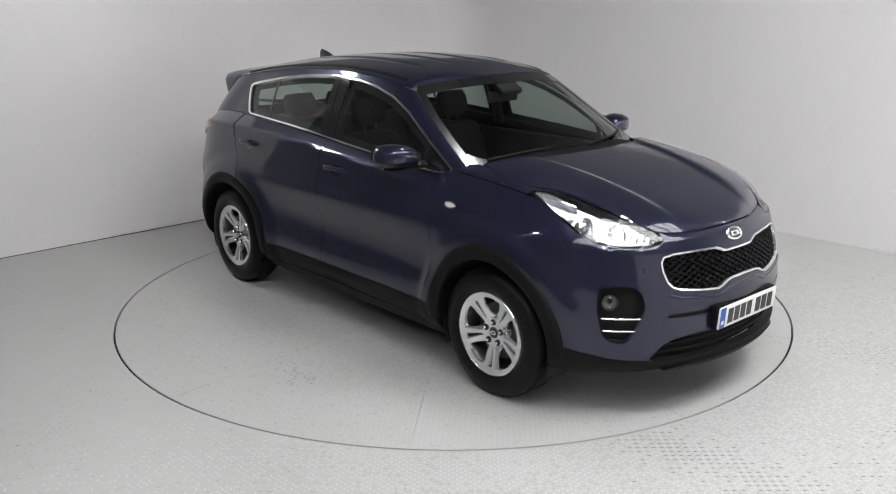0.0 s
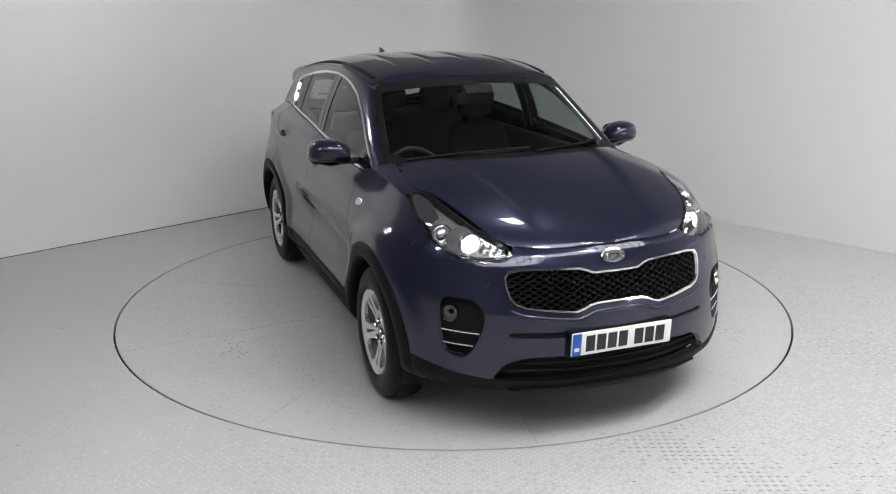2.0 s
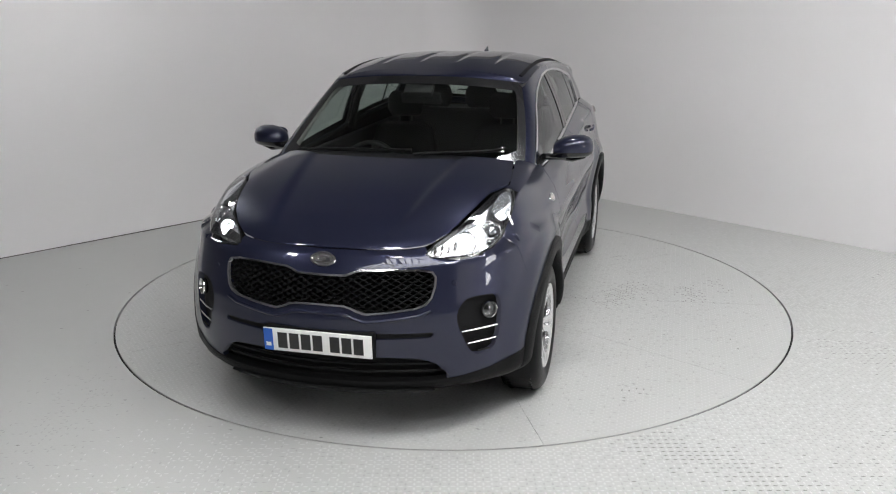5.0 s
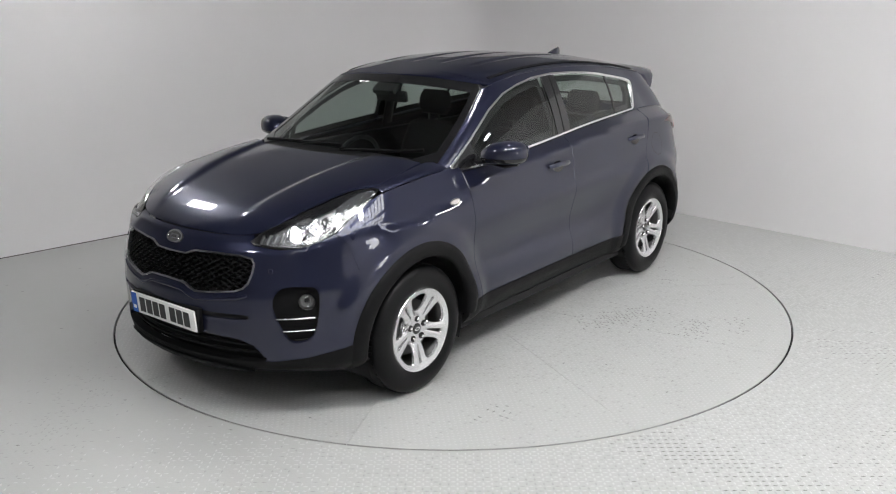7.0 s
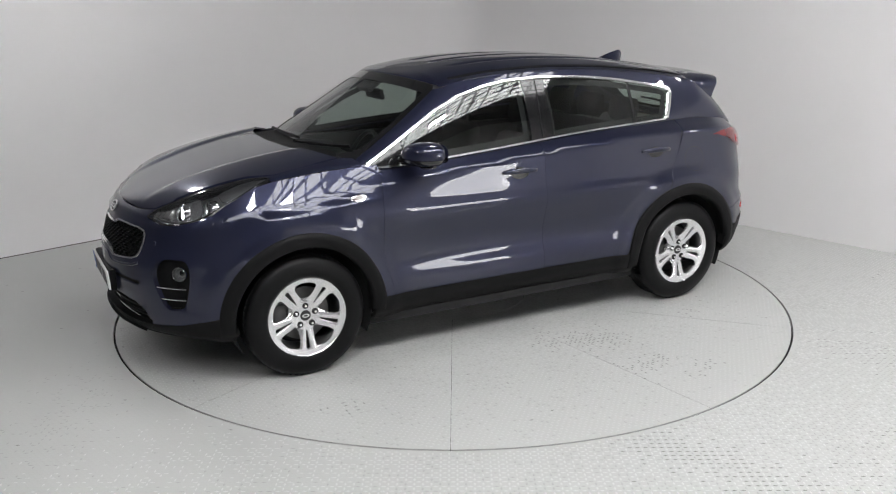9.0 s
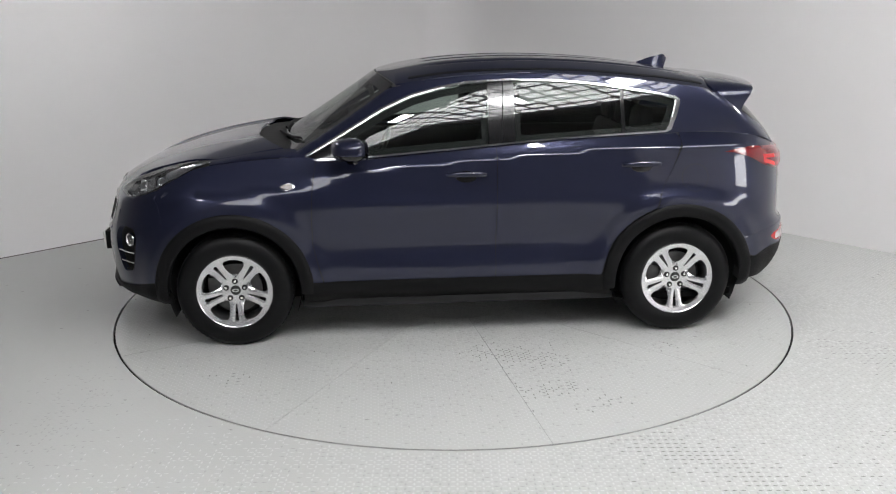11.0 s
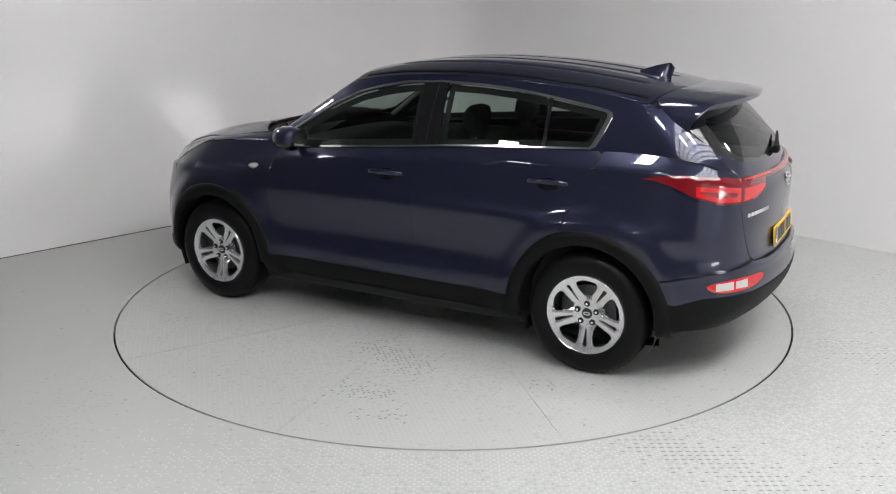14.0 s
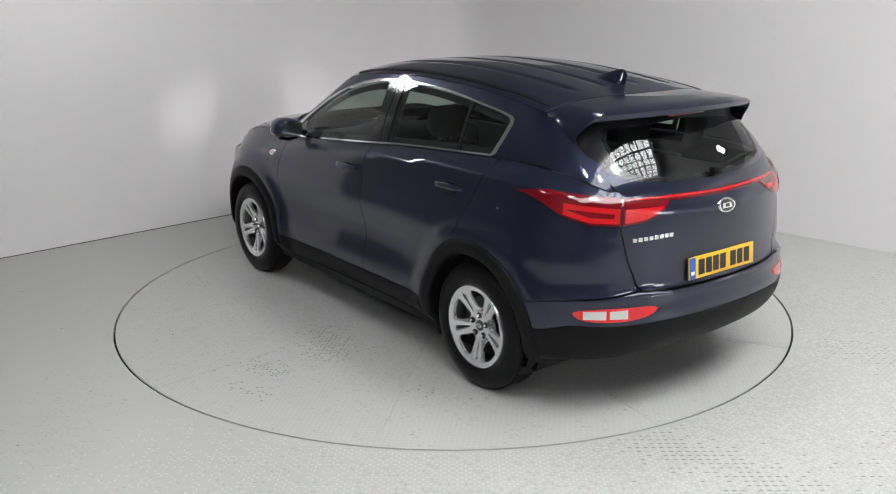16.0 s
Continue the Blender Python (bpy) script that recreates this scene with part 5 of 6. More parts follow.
def rear_bumper():
    up = [(rr(-2.178, 0.0), 0.653), (rr(-2.176, 0.167), 0.653), (rr(-2.15, 0.40), 0.655), (rr(-2.110, 0.545), 0.663), (rr(-1.95, 0.80), 0.635), (rr(-1.80, 0.893), 0.611)]
    up += [(rr(x, abs(LOW.side(1)(x, z)[0].y)), z) for x, z in arch(-WHEEL_X, 0.43, 147, 160, 4)]
    low = [(rr(-1.80, 0.897), 0.475), (rr(-1.947, 0.832), 0.515), (rr(-2.11, 0.621), 0.512), (rr(-2.19, 0.35), 0.520), (0.0, 0.527)]
    half = up + low
    outer = half + [(-u, z) for u, z in reversed(half) if abs(u) > 1e-6]
    b = panel("rear_bumper", car, M_PAINT, patch(LOW.round_rear, outer, res=0.022, depth=0.02))
    dark = [(u, z - 0.003) for u, z in reversed(low)] + [(rr(-1.755, 0.90), 0.465), (rr(-1.70, 0.90), 0.40), (rr(-1.70, 0.89), 0.335), (rr(-1.95, 0.77), 0.325), (rr(-2.05, 0.6), 0.322), (rr(-2.1, 0.3), 0.318), (0.0, 0.318)]
    outer = dark + [(-u, z) for u, z in reversed(dark) if abs(u) > 1e-6]
    panel("lower_bumper", b, M_BLACK, patch(LOW.round_rear, outer, res=0.03, off=0.004, depth=0.05), "black textured plastic lower bumper")
    box("underside", (-1.95, -0.55, 0.28), (-1.75, 0.55, 0.33), M_INNER, b)
    for s in (1, -1):
        loop = [(-1.950, 0.828, 0.585), (-2.043, 0.733, 0.600), (-2.105, 0.62, 0.599), (-2.168, 0.455, 0.597), (-2.158, 0.501, 0.553), (-2.103, 0.638, 0.533), (-2.013, 0.774, 0.537), (-1.965, 0.82, 0.555)]
        l2 = [(rr(x, y) * s, z) for x, y, z in loop]
        r = panel("rear_fog_lamp", b, M_REDLENS, patch(LOW.round_rear, soften(l2, 1), res=0.015, off=0.005, depth=0.012), "red and white lamp in the bumper")
        for x0, x1 in ((0.80, 0.665), (0.645, 0.55)):
            loop = [(x0, 0.587), (x1, 0.590), (x1, 0.548), (x0, 0.550)]
            loop = [(rr(-2.0, y) * s, z) for y, z in loop]
            panel("reversing_lens", r, M_WHITELENS, patch(LOW.round_rear, loop, res=0.015, off=0.0075, depth=0.004), "frosted white lens")
    return b


rear_bumper()


# ---------------------------------------------------------------- lamps
BEAM = (1.895, 0.615, 0.938)


def headlamp(s):
    pl = Plane(NOSE, (1.78, 0.66 * s, 0.98), (0.62, 0.50 * s, 0.60))
    m = lambda p: (p[0], p[1] * s, p[2])
    loop = [pl.at(m(p)) for p in HEAD_TOP + HEAD_LOW]
    if s < 0:
        loop = loop[::-1]
    lens = panel("headlamp", car, M_CLEAR, patch(pl.lay, shrink(loop, 0.002), res=0.025, off=0.003, depth=0.0), "clear headlamp with lit projector and bright reflectors")
    lens.visible_shadow = False
    panel("bezel", lens, M_GLOSSBLACK, patch(pl.lay, shrink(loop, 0.0), [shrink(loop, 0.007)], res=0.02, off=0.001, depth=0.05), "black edge")

    def bowl(a, b):
        p, n = pl.lay(a, b)
        return p - pl.d * 0.075, pl.d.copy()
    bu, bv = pl.at(m(BEAM))
    mouth = [(bu + 0.062 * math.cos(a), bv + 0.062 * math.sin(a)) for a in span(0, 2 * math.pi, 24)[:-1]]
    panel("lamp_bowl", lens, M_BOWL, patch(bowl, shrink(loop, -0.004), [mouth], res=0.03, depth=0.0), "dark lamp housing")

    def inner(name, pts, material, back, lab="", depth=0.02, parent=lens, holes=()):
        lp = [pl.at(m(p)) for p in pts]
        if s < 0:
            lp = lp[::-1]
        lp = soften(lp, 1)

        def lay(a, b):
            p, n = pl.lay(a, b)
            return p - pl.d * back, (n * 0.5 + pl.d * 0.5).normalized()
        return panel(name, parent, material, patch(lay, lp, holes, res=0.012, depth=depth), lab)

    # bright sweep behind the projector, reflector by the nose
    inner("upper_reflector", [(1.452, 0.722, 1.088), (1.52, 0.690, 1.080), (1.62, 0.680, 1.055), (1.72, 0.69, 1.02), (1.71, 0.745, 0.985), (1.62, 0.765, 1.025), (1.53, 0.765, 1.06)], M_REFLECTOR, 0.012, "bright sweep reflector")
    inner("main_reflector", [(1.79, 0.60, 1.0), (1.88, 0.575, 0.975), (1.96, 0.52, 0.935), (2.02, 0.47, 0.905), (2.0, 0.53, 0.888), (1.95, 0.62, 0.893), (1.87, 0.70, 0.91), (1.80, 0.70, 0.945)], M_DRL, 0.030, "bright main reflector", holes=[[(bu + 0.046 * math.cos(a), bv + 0.046 * math.sin(a)) for a in span(0, 2 * math.pi, 24)[:-1]]])
    for k in range(4):
        f = k / 3
        c = Vector((1.955 + 0.05 * f, (0.58 - 0.085 * f) * s, 0.93 - 0.02 * f))
        p, n = pl.lay(*pl.at(c))
        box("reflector_fin", (-0.022, -0.0025, -0.012), (0.022, 0.0025, 0.012), M_DARKMETAL, lens, "", 0.0, Matrix.Translation(p - pl.d * 0.02) @ pl.d.to_track_quat("Z", "Y").to_matrix().to_4x4() @ pose(0, 0, 0, 0, 0, 70))
    # projector
    for nm, c, r, mt in (("projector", (1.785, 0.715, 0.972), 0.042, M_DARKMETAL), ("lit_lamp", BEAM, 0.042, M_LAMP)):
        p, n = pl.lay(*pl.at(m(c)))
        ahead = Vector((0.93, 0.16 * s, 0.22)).normalized() if mt is M_DARKMETAL else Vector((1, 0, 0.03)).normalized()
        base = Matrix.Translation(p - pl.d * 0.045) @ ahead.to_track_quat("X", "Z").to_matrix().to_4x4()
        bm = bmesh.new()
        lathe(bm, [(r + 0.008, -0.02), (r + 0.010, 0.008), (r + 0.004, 0.014), (r - 0.002, 0.008), (r - 0.004, -0.01)], 32, "x")
        bmesh.ops.transform(bm, matrix=base, verts=bm.verts)
        bmesh.ops.recalc_face_normals(bm, faces=bm.faces)
        ring = part("projector_ring", bm, M_CHROME, lens, "chrome lamp ring", angle=60)
        if mt is M_LAMP:
            # a deep bright barrel with the burner at its end throws the beam ahead
            bm = bmesh.new()
            lathe(bm, [(r - 0.004, -0.004), (r - 0.010, -0.05), (0.024, -0.115), (0.0001, -0.116)], 28, "x")
            bmesh.ops.transform(bm, matrix=base, verts=bm.verts)
            part("barrel", bm, M_BARREL, ring, "bright lamp barrel")
            bm = bmesh.new()
            lathe(bm, [(0.0001, -0.104), (0.010, -0.106), (0.015, -0.112)], 20, "x")
            bmesh.ops.transform(bm, matrix=base, verts=bm.verts)
            part("burner", bm, M_BURNER, ring, "white-hot burner")
            bm = bmesh.new()
            lathe(bm, [(r - 0.002, 0.006), (r - 0.012, 0.004), (r - 0.013, -0.002)], 28, "x")
            bmesh.ops.transform(bm, matrix=base, verts=bm.verts)
            part("halo", bm, M_LAMP, ring, "lit lamp edge")
            continue
        bm = bmesh.new()
        lathe(bm, [(0.0001, 0.014), (r * 0.4, 0.011), (r * 0.75, 0.003), (r - 0.003, -0.008)], 28, "x")
        bmesh.ops.transform(bm, matrix=base, verts=bm.verts)
        part("projector_lens", bm, M_REFLECTOR, ring)


def tail_lamp(s):
    outer = [(-1.598, 0.87, 1.112), (-1.70, 0.855, 1.133), (-1.79, 0.826, 1.134), (-1.947, 0.703, 1.118), (-2.02, 0.60, 1.104), (-2.046, 0.624, 0.984), (-1.962, 0.746, 0.991), (-1.867, 0.819, 1.025), (-1.767, 0.854, 1.078), (-1.66, 0.868, 1.108)]
    inn = [(-2.022, 0.592, 1.102), (-2.085, 0.341, 1.100), (-2.104, 0.353, 1.080), (-2.117, 0.415, 1.039), (-2.095, 0.507, 0.999), (-2.048, 0.615, 0.984)]
    ob = panel("tail_lamp", car, M_REDDARK, patch(LOW.round_rear, [(rr(x, y) * s, z) for x, y, z in outer], res=0.02, off=0.010, depth=0.02), "red tail lamp wrapping the corner")
    ib = panel("tail_lamp", tailgate, M_REDDARK, patch(LOW.round_rear, [(rr(x, y) * s, z) for x, y, z in inn], res=0.02, off=0.010, depth=0.02), "red tail lamp on the tailgate")
    for par, loop, lo, hi in ((ob, outer, 0.0, rr(-1.85, 0.80)), (ib, inn, rr(-2.10, 0.40), 9.0)):
        loop = clip(shrink([(rr(x, y), z) for x, y, z in loop], 0.010), lo, hi)
        loop = [(u * s, z - 0.034 * (z > 1.06)) for u, z in loop]
        lens = panel("lens", par, M_REDLENS, patch(LOW.round_rear, loop, res=0.012, off=0.0125, depth=0.004), "bright red lens")
        core = shrink(loop, 0.024)
        if area2(core) * area2(loop) > 0:
            panel("lens_core", par, M_REDDARK, patch(LOW.round_rear, core, res=0.014, off=0.0150, depth=0.003), "dark centre of the lit lens")
    bar_ = [(0.0, 1.096), (rr(-2.11, 0.2), 1.098), (rr(-2.085, 0.34), 1.102), (rr(-2.104, 0.353), 1.080), (rr(-2.12, 0.2), 1.076), (0.0, 1.074)]
    panel("light_bar", tailgate, M_REDDARK, patch(LOW.round_rear, [(u * s, z) for u, z in bar_], res=0.02, off=0.009, depth=0.015), "red reflector bar")
    hi = [(0.0, 1.091), (rr(-2.11, 0.2), 1.093), (rr(-2.085, 0.34), 1.096), (rr(-2.04, 0.57), 1.098), (rr(-2.04, 0.57), 1.093), (rr(-2.1, 0.345), 1.089), (rr(-2.12, 0.2), 1.086), (0.0, 1.084)]
    panel("light_line", tailgate, M_REDLENS, patch(LOW.round_rear, [(u * s, z) for u, z in hi], res=0.02, off=0.0125, depth=0.004))


for side in (1, -1):
    headlamp(side)
    tail_lamp(side)


# ---------------------------------------------------------------- badges and plates
def badge(lay, parent, u0, z0, w, h):
    """An oval bright badge with plain shapes in it."""
    ell = [(u0 + w * math.cos(a), z0 + h * math.sin(a)) for a in span(0, 2 * math.pi, 36)[:-1]]
    e2 = [(u0 + w * 0.86 * math.cos(a), z0 + h * 0.78 * math.sin(a)) for a in span(0, 2 * math.pi, 36)[:-1]]
    b = panel("badge", parent, M_CHROME, patch(lay, ell, [e2], res=0.01, off=0.009, depth=0.01), "oval chrome badge")
    panel("badge_field", b, M_DARKMETAL, patch(lay, e2, res=0.01, off=0.005, depth=0.0))
    panel("badge_bar", b, M_CHROME, patch(lay, [(u0 - w * 0.6, z0 - h * 0.34), (u0 + w * 0.6, z0 - h * 0.34), (u0 + w * 0.5, z0 + h * 0.34), (u0 - w * 0.5, z0 + h * 0.34)], [[(u0 - w * 0.3, z0 - h * 0.2), (u0 + w * 0.25, z0 - h * 0.2), (u0 + w * 0.25, z0 + h * 0.2), (u0 - w * 0.3, z0 + h * 0.2)]], res=0.01, off=0.008, depth=0.003))


badge(LOW.round_front, bumper, 0.0, 0.873, 0.058, 0.028)
badge(LOW.round_rear, tailgate, 0.0, 1.018, 0.064, 0.033)


def plate(parent, m, face, lab):
    """A number plate, its characters as plain bars."""
    p = box("number_plate", (-0.006, -0.26, -0.0555), (0.006, 0.26, 0.0555), face, parent, lab, 0.004, m)
    box("blue_band", (0.0062, -0.26 + 0.002, -0.053), (0.0075, -0.214, 0.053), M_PLATEB, p, "blue country band", 0, m)
    box("band_mark", (0.0076, -0.248, -0.032), (0.0084, -0.224, -0.014), M_PLATEW, p, "", 0, m)
    y = -0.190
    for k in range(7):
        box("plate_mark", (0.0062, y, -0.0385), (0.0075, y + 0.046, 0.0385), M_INK, p, "dark bar", 0.0, m)
        y += 0.0565 + (0.026 if k == 3 else 0)
    for yy in (-0.12, 0.12):
        box("plate_screw", (0.0062, yy - 0.004, 0.046), (0.0085, yy + 0.004, 0.052), face, p, "", 0.0, m)
    return p


plate(bumper, pose(2.246, 0, 0.512, 0, 4, 0), M_PLATEW, "white number plate with dark bars")
box("plate_holder", (2.205, -0.265, 0.452), (2.238, 0.265, 0.572), M_BLACK, bumper, "black plate holder", 0.004)
plate(tailgate, pose(-2.168, 0, 0.735, 0, -5, 180), M_PLATEY, "yellow number plate with dark bars")
# model lettering as plain raised bars
for k in range(8):
    a = rr(-2.075, 0.568) - k * 0.028
    z = 0.912 + k * 0.0014
    panel("model_mark", tailgate, M_CHROME, patch(LOW.round_rear, [(a, z - 0.009), (a - 0.020, z - 0.009), (a - 0.020, z + 0.009), (a, z + 0.009)], res=0.03, off=0.004, depth=0.004), "small chrome bar")


# ---------------------------------------------------------------- wheels
def wheel_parts(parent, s):
    """An alloy wheel with five double spokes, at the origin, its face towards s * y."""
    bm = bmesh.new()
    prof = [(0.212, 0.075), (0.222, 0.098), (0.236, 0.107), (0.262, 0.1125), (0.290, 0.110), (0.312, 0.102), (0.330, 0.090), (0.340, 0.070), (0.343, 0.040), (0.3435, 0.0), (0.343, -0.040), (0.340, -0.070), (0.330, -0.092), (0.30, -0.108), (0.25, -0.11), (0.212, -0.08)]
    lathe(bm, [(r, a * s) for r, a in prof], 96, "y", closed=True)
    bmesh.ops.recalc_face_normals(bm, faces=bm.faces)
    tyre = part("tyre", bm, M_RUBBER, parent, "black rubber road tyre", angle=40)
    bm = bmesh.new()
    for k in range(64):
        a = 2 * math.pi * k / 64
        for side_ in (-1, 1):
            for off, ln in ((0.055, 0.016), (0.082, 0.020)):
                add_box(bm, (-0.0085, off - ln / 2, 0.0), (0.0085, off + ln / 2, 0.0055 if off < 0.07 else 0.006), 0,
                        pose(0, 0, 0, 0, math.degrees(a), 0) @ Matrix.Translation((0, 0, 0.340 if off < 0.07 else 0.3325)) @ pose(0, 0, 0, -25 * side_ if off > 0.07 else 0, 0, 0) @ Matrix.Diagonal((1, side_, 1, 1)))
    bmesh.ops.recalc_face_normals(bm, faces=bm.faces)
    tagged(part("tread", bm, M_RUBBER, tyre), kind="stuff")
    bm = bmesh.new()
    lathe(bm, [(0.216, 0.100 * s), (0.2215, 0.104 * s), (0.2245, 0.100 * s), (0.222, 0.085 * s)], 72, "y")
    bmesh.ops.recalc_face_normals(bm, faces=bm.faces)
    rim = part("rim", bm, M_ALLOY, parent, "silver alloy rim with five double spokes", angle=40)
    # dark metal instead of alloy paints the shade inside the wheel openings
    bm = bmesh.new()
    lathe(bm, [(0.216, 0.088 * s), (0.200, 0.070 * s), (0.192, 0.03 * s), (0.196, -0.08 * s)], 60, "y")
    part("rim_barrel", bm, M_DARKMETAL, rim, "inner barrel, its shade put into dark metal")
    polar = lambda r, d: (r * math.cos(math.radians(d)), r * math.sin(math.radians(d)))
    outer = [polar(0.2215, d) for d in span(0, 360, 72)[:-1]]
    holes = []
    for k in range(5):
        c = 90 + 72 * k
        h = [polar(0.094, c - 9), polar(0.088, c), polar(0.094, c + 9)] + [polar(0.125, c + 17.5), polar(0.165, c + 21), polar(0.188, c + 19), polar(0.195, c + 9), polar(0.196, c), polar(0.195, c - 9), polar(0.188, c - 19), polar(0.165, c - 21), polar(0.125, c - 17.5)]
        holes.append(soften(h, 1))
        c += 36
        holes.append([polar(0.084, c - 2.2), polar(0.084, c + 2.2), polar(0.14, c + 3.2), polar(0.182, c + 3.8), polar(0.188, c), polar(0.182, c - 3.8), polar(0.14, c - 3.2)])

    def dish(u, v):
        r = math.hypot(u, v)
        y = 0.066 + 0.030 * min(1, r / 0.2) ** 1.6
        if r > 0.205:
            y += (r - 0.205) * 0.4
        ang = math.degrees(math.atan2(v, u))
        d = abs((ang - 126 + 36) % 72 - 36)
        slope = 0.030 * 1.6 * min(1, r / 0.2) ** 0.6 / 0.2
        n = Vector((-u / max(r, 1e-4) * slope, s, -v / max(r, 1e-4) * slope)).normalized()
        if 0.08 < r < 0.19:
            side_a = ((ang - 126 + 36) % 72 - 36)
            off = (abs(side_a) - 9) / 9
            tang = Vector((-v, 0, u)) / r * (1 if side_a > 0 else -1)
            n = (n + tang * 0.45 * off).normalized()
            y -= 0.004 * off * off
        return Vector((u, y * s, v)), n
    panel("spokes", rim, M_ALLOY, patch(dish, outer, holes, res=0.012, depth=0.022))
    bm = bmesh.new()
    lathe(bm, [(0.0, 0.072 * s), (0.028, 0.071 * s), (0.031, 0.066 * s), (0.031, 0.06 * s)], 32, "y")
    bmesh.ops.recalc_face_normals(bm, faces=bm.faces)
    cap = part("centre_cap", bm, M_GLOSSBLACK, rim, "black centre cap")
    ell = [(0.020 * math.cos(a), 0.010 * math.sin(a)) for a in span(0, 2 * math.pi, 20)[:-1]]
    panel("cap_mark", rim, M_CHROME, patch(lambda u, v: (Vector((u, 0.0725 * s, v)), Vector((0, s, 0))), ell, [[(a * 0.7, b * 0.6) for a, b in ell]], res=0.01, depth=0.0), "small chrome oval")
    for k in range(5):
        a = math.radians(90 + 72 * k)
        bm = bmesh.new()
        lathe(bm, [(0.0, 0.082 * s), (0.007, 0.0815 * s), (0.0095, 0.077 * s), (0.0095, 0.055 * s)], 6, "y", (0.057 * math.cos(a), 0, 0.057 * math.sin(a)))
        bmesh.ops.recalc_face_normals(bm, faces=bm.faces)
        part("wheel_nut", bm, M_CHROME, rim)
        # black ring on the face paints the shade of a recess round the nut
        bm = bmesh.new()
        lathe(bm, [(0.009, 0.0735 * s), (0.0165, 0.0738 * s), (0.0175, 0.068 * s)], 18, "y", (0.057 * math.cos(a), 0, 0.057 * math.sin(a)))
        bmesh.ops.recalc_face_normals(bm, faces=bm.faces)
        part("nut_recess_shade", bm, M_INNER, rim)
    bm = bmesh.new()
    lathe(bm, [(0.05, 0.02 * s), (0.15, 0.02 * s), (0.15, 0.0), (0.05, 0.0)], 48, "y", closed=True)
    lathe(bm, [(0.05, 0.02 * s), (0.075, 0.045 * s), (0.0, 0.047 * s)], 24, "y")
    bmesh.ops.recalc_face_normals(bm, faces=bm.faces)
    disc = part("brake_disc", bm, M_DARKMETAL, parent, "grey iron brake disc")
    box("brake_caliper", (0.09, min(0.03 * s, -0.04 * s), -0.07), (0.165, max(0.03 * s, -0.04 * s), 0.07), M_DARKMETAL, disc, "", 0.008)
    bm = bmesh.new()
    lathe(bm, [(0.0, -0.05 * s), (0.19, -0.05 * s)], 40, "y")
    part("hub_back", bm, M_INNER, parent)


def wheels():
    for s in (1, -1):
        for x in (WHEEL_X, -WHEEL_X):
            w = new("wheel")
            w.parent = car
            w["label"] = "silver alloy wheel with black tyre"
            w.matrix_basis = pose(x, 0.812 * s, 0.3435)
            wheel_parts(w, s)


wheels()


# ---------------------------------------------------------------- dark inside of the body
def inner_shell():
    verts, faces = [], []
    for form, push in ((LOW, 0.028),):
        o = len(verts)
        verts += [v - n * push for v, n in zip(form.verts, form.normals)]
        for f in form.faces:
            c = sum((form.verts[i] for i in f), Vector()) / 3
            if abs(c.y) > 0.5 and any(math.hypot(c.x - x, c.z - 0.352) < 0.41 for x in (WHEEL_X, -WHEEL_X)):
                continue
            if c.x > 1.5 and c.z > 0.62:
                continue
            if c.x > 1.88:
                continue
            faces.append(tuple(i + o for i in f))
    mesh_object("inner_shell", verts, faces, M_INNER, car, "black inside of the body shell")
    box("floor_pan", (-1.55, -0.56, 0.235), (1.9, 0.56, 0.285), M_INNER, car, "black underbody")
    bm = bmesh.new()
    add_box(bm, (1.30, -0.55, 0.27), (1.95, 0.55, 0.82), 0.02)
    bmesh.ops.recalc_face_normals(bm, faces=bm.faces)
    part("engine_block", bm, M_INNER, car)
    # headlining below the roof
    v = [p - Vector((0, 0, 0.03)) for p in ROOF.verts]
    mesh_object("headlining", v, ROOF.faces, M_TRIM, car, "grey cloth headlining")


inner_shell()


# ---------------------------------------------------------------- cabin
def cushion(bm, rows, n=16, power=0.55):
    """A soft block lofted from (centre, half width in y, half depth along d, direction d)."""
    rings = []
    for c, hy, hd, d in rows:
        c, d = Vector(c), Vector(d).normalized()
        ring = []
        for k in range(n):
            a = 2 * math.pi * k / n
            ey = abs(math.cos(a)) ** power * (1 if math.cos(a) > 0 else -1)
            ed = abs(math.sin(a)) ** power * (1 if math.sin(a) > 0 else -1)
            ring.append(bm.verts.new(c + Vector((0, hy * ey, 0)) + d * hd * ed))
        rings.append(ring)
    for a, b in zip(rings, rings[1:]):
        for k in range(n):
            bm.faces.new((a[k], a[(k + 1) % n], b[(k + 1) % n], b[k]))
    bm.faces.new(rings[0])
    bm.faces.new(rings[-1])
    bmesh.ops.recalc_face_normals(bm, faces=bm.faces)


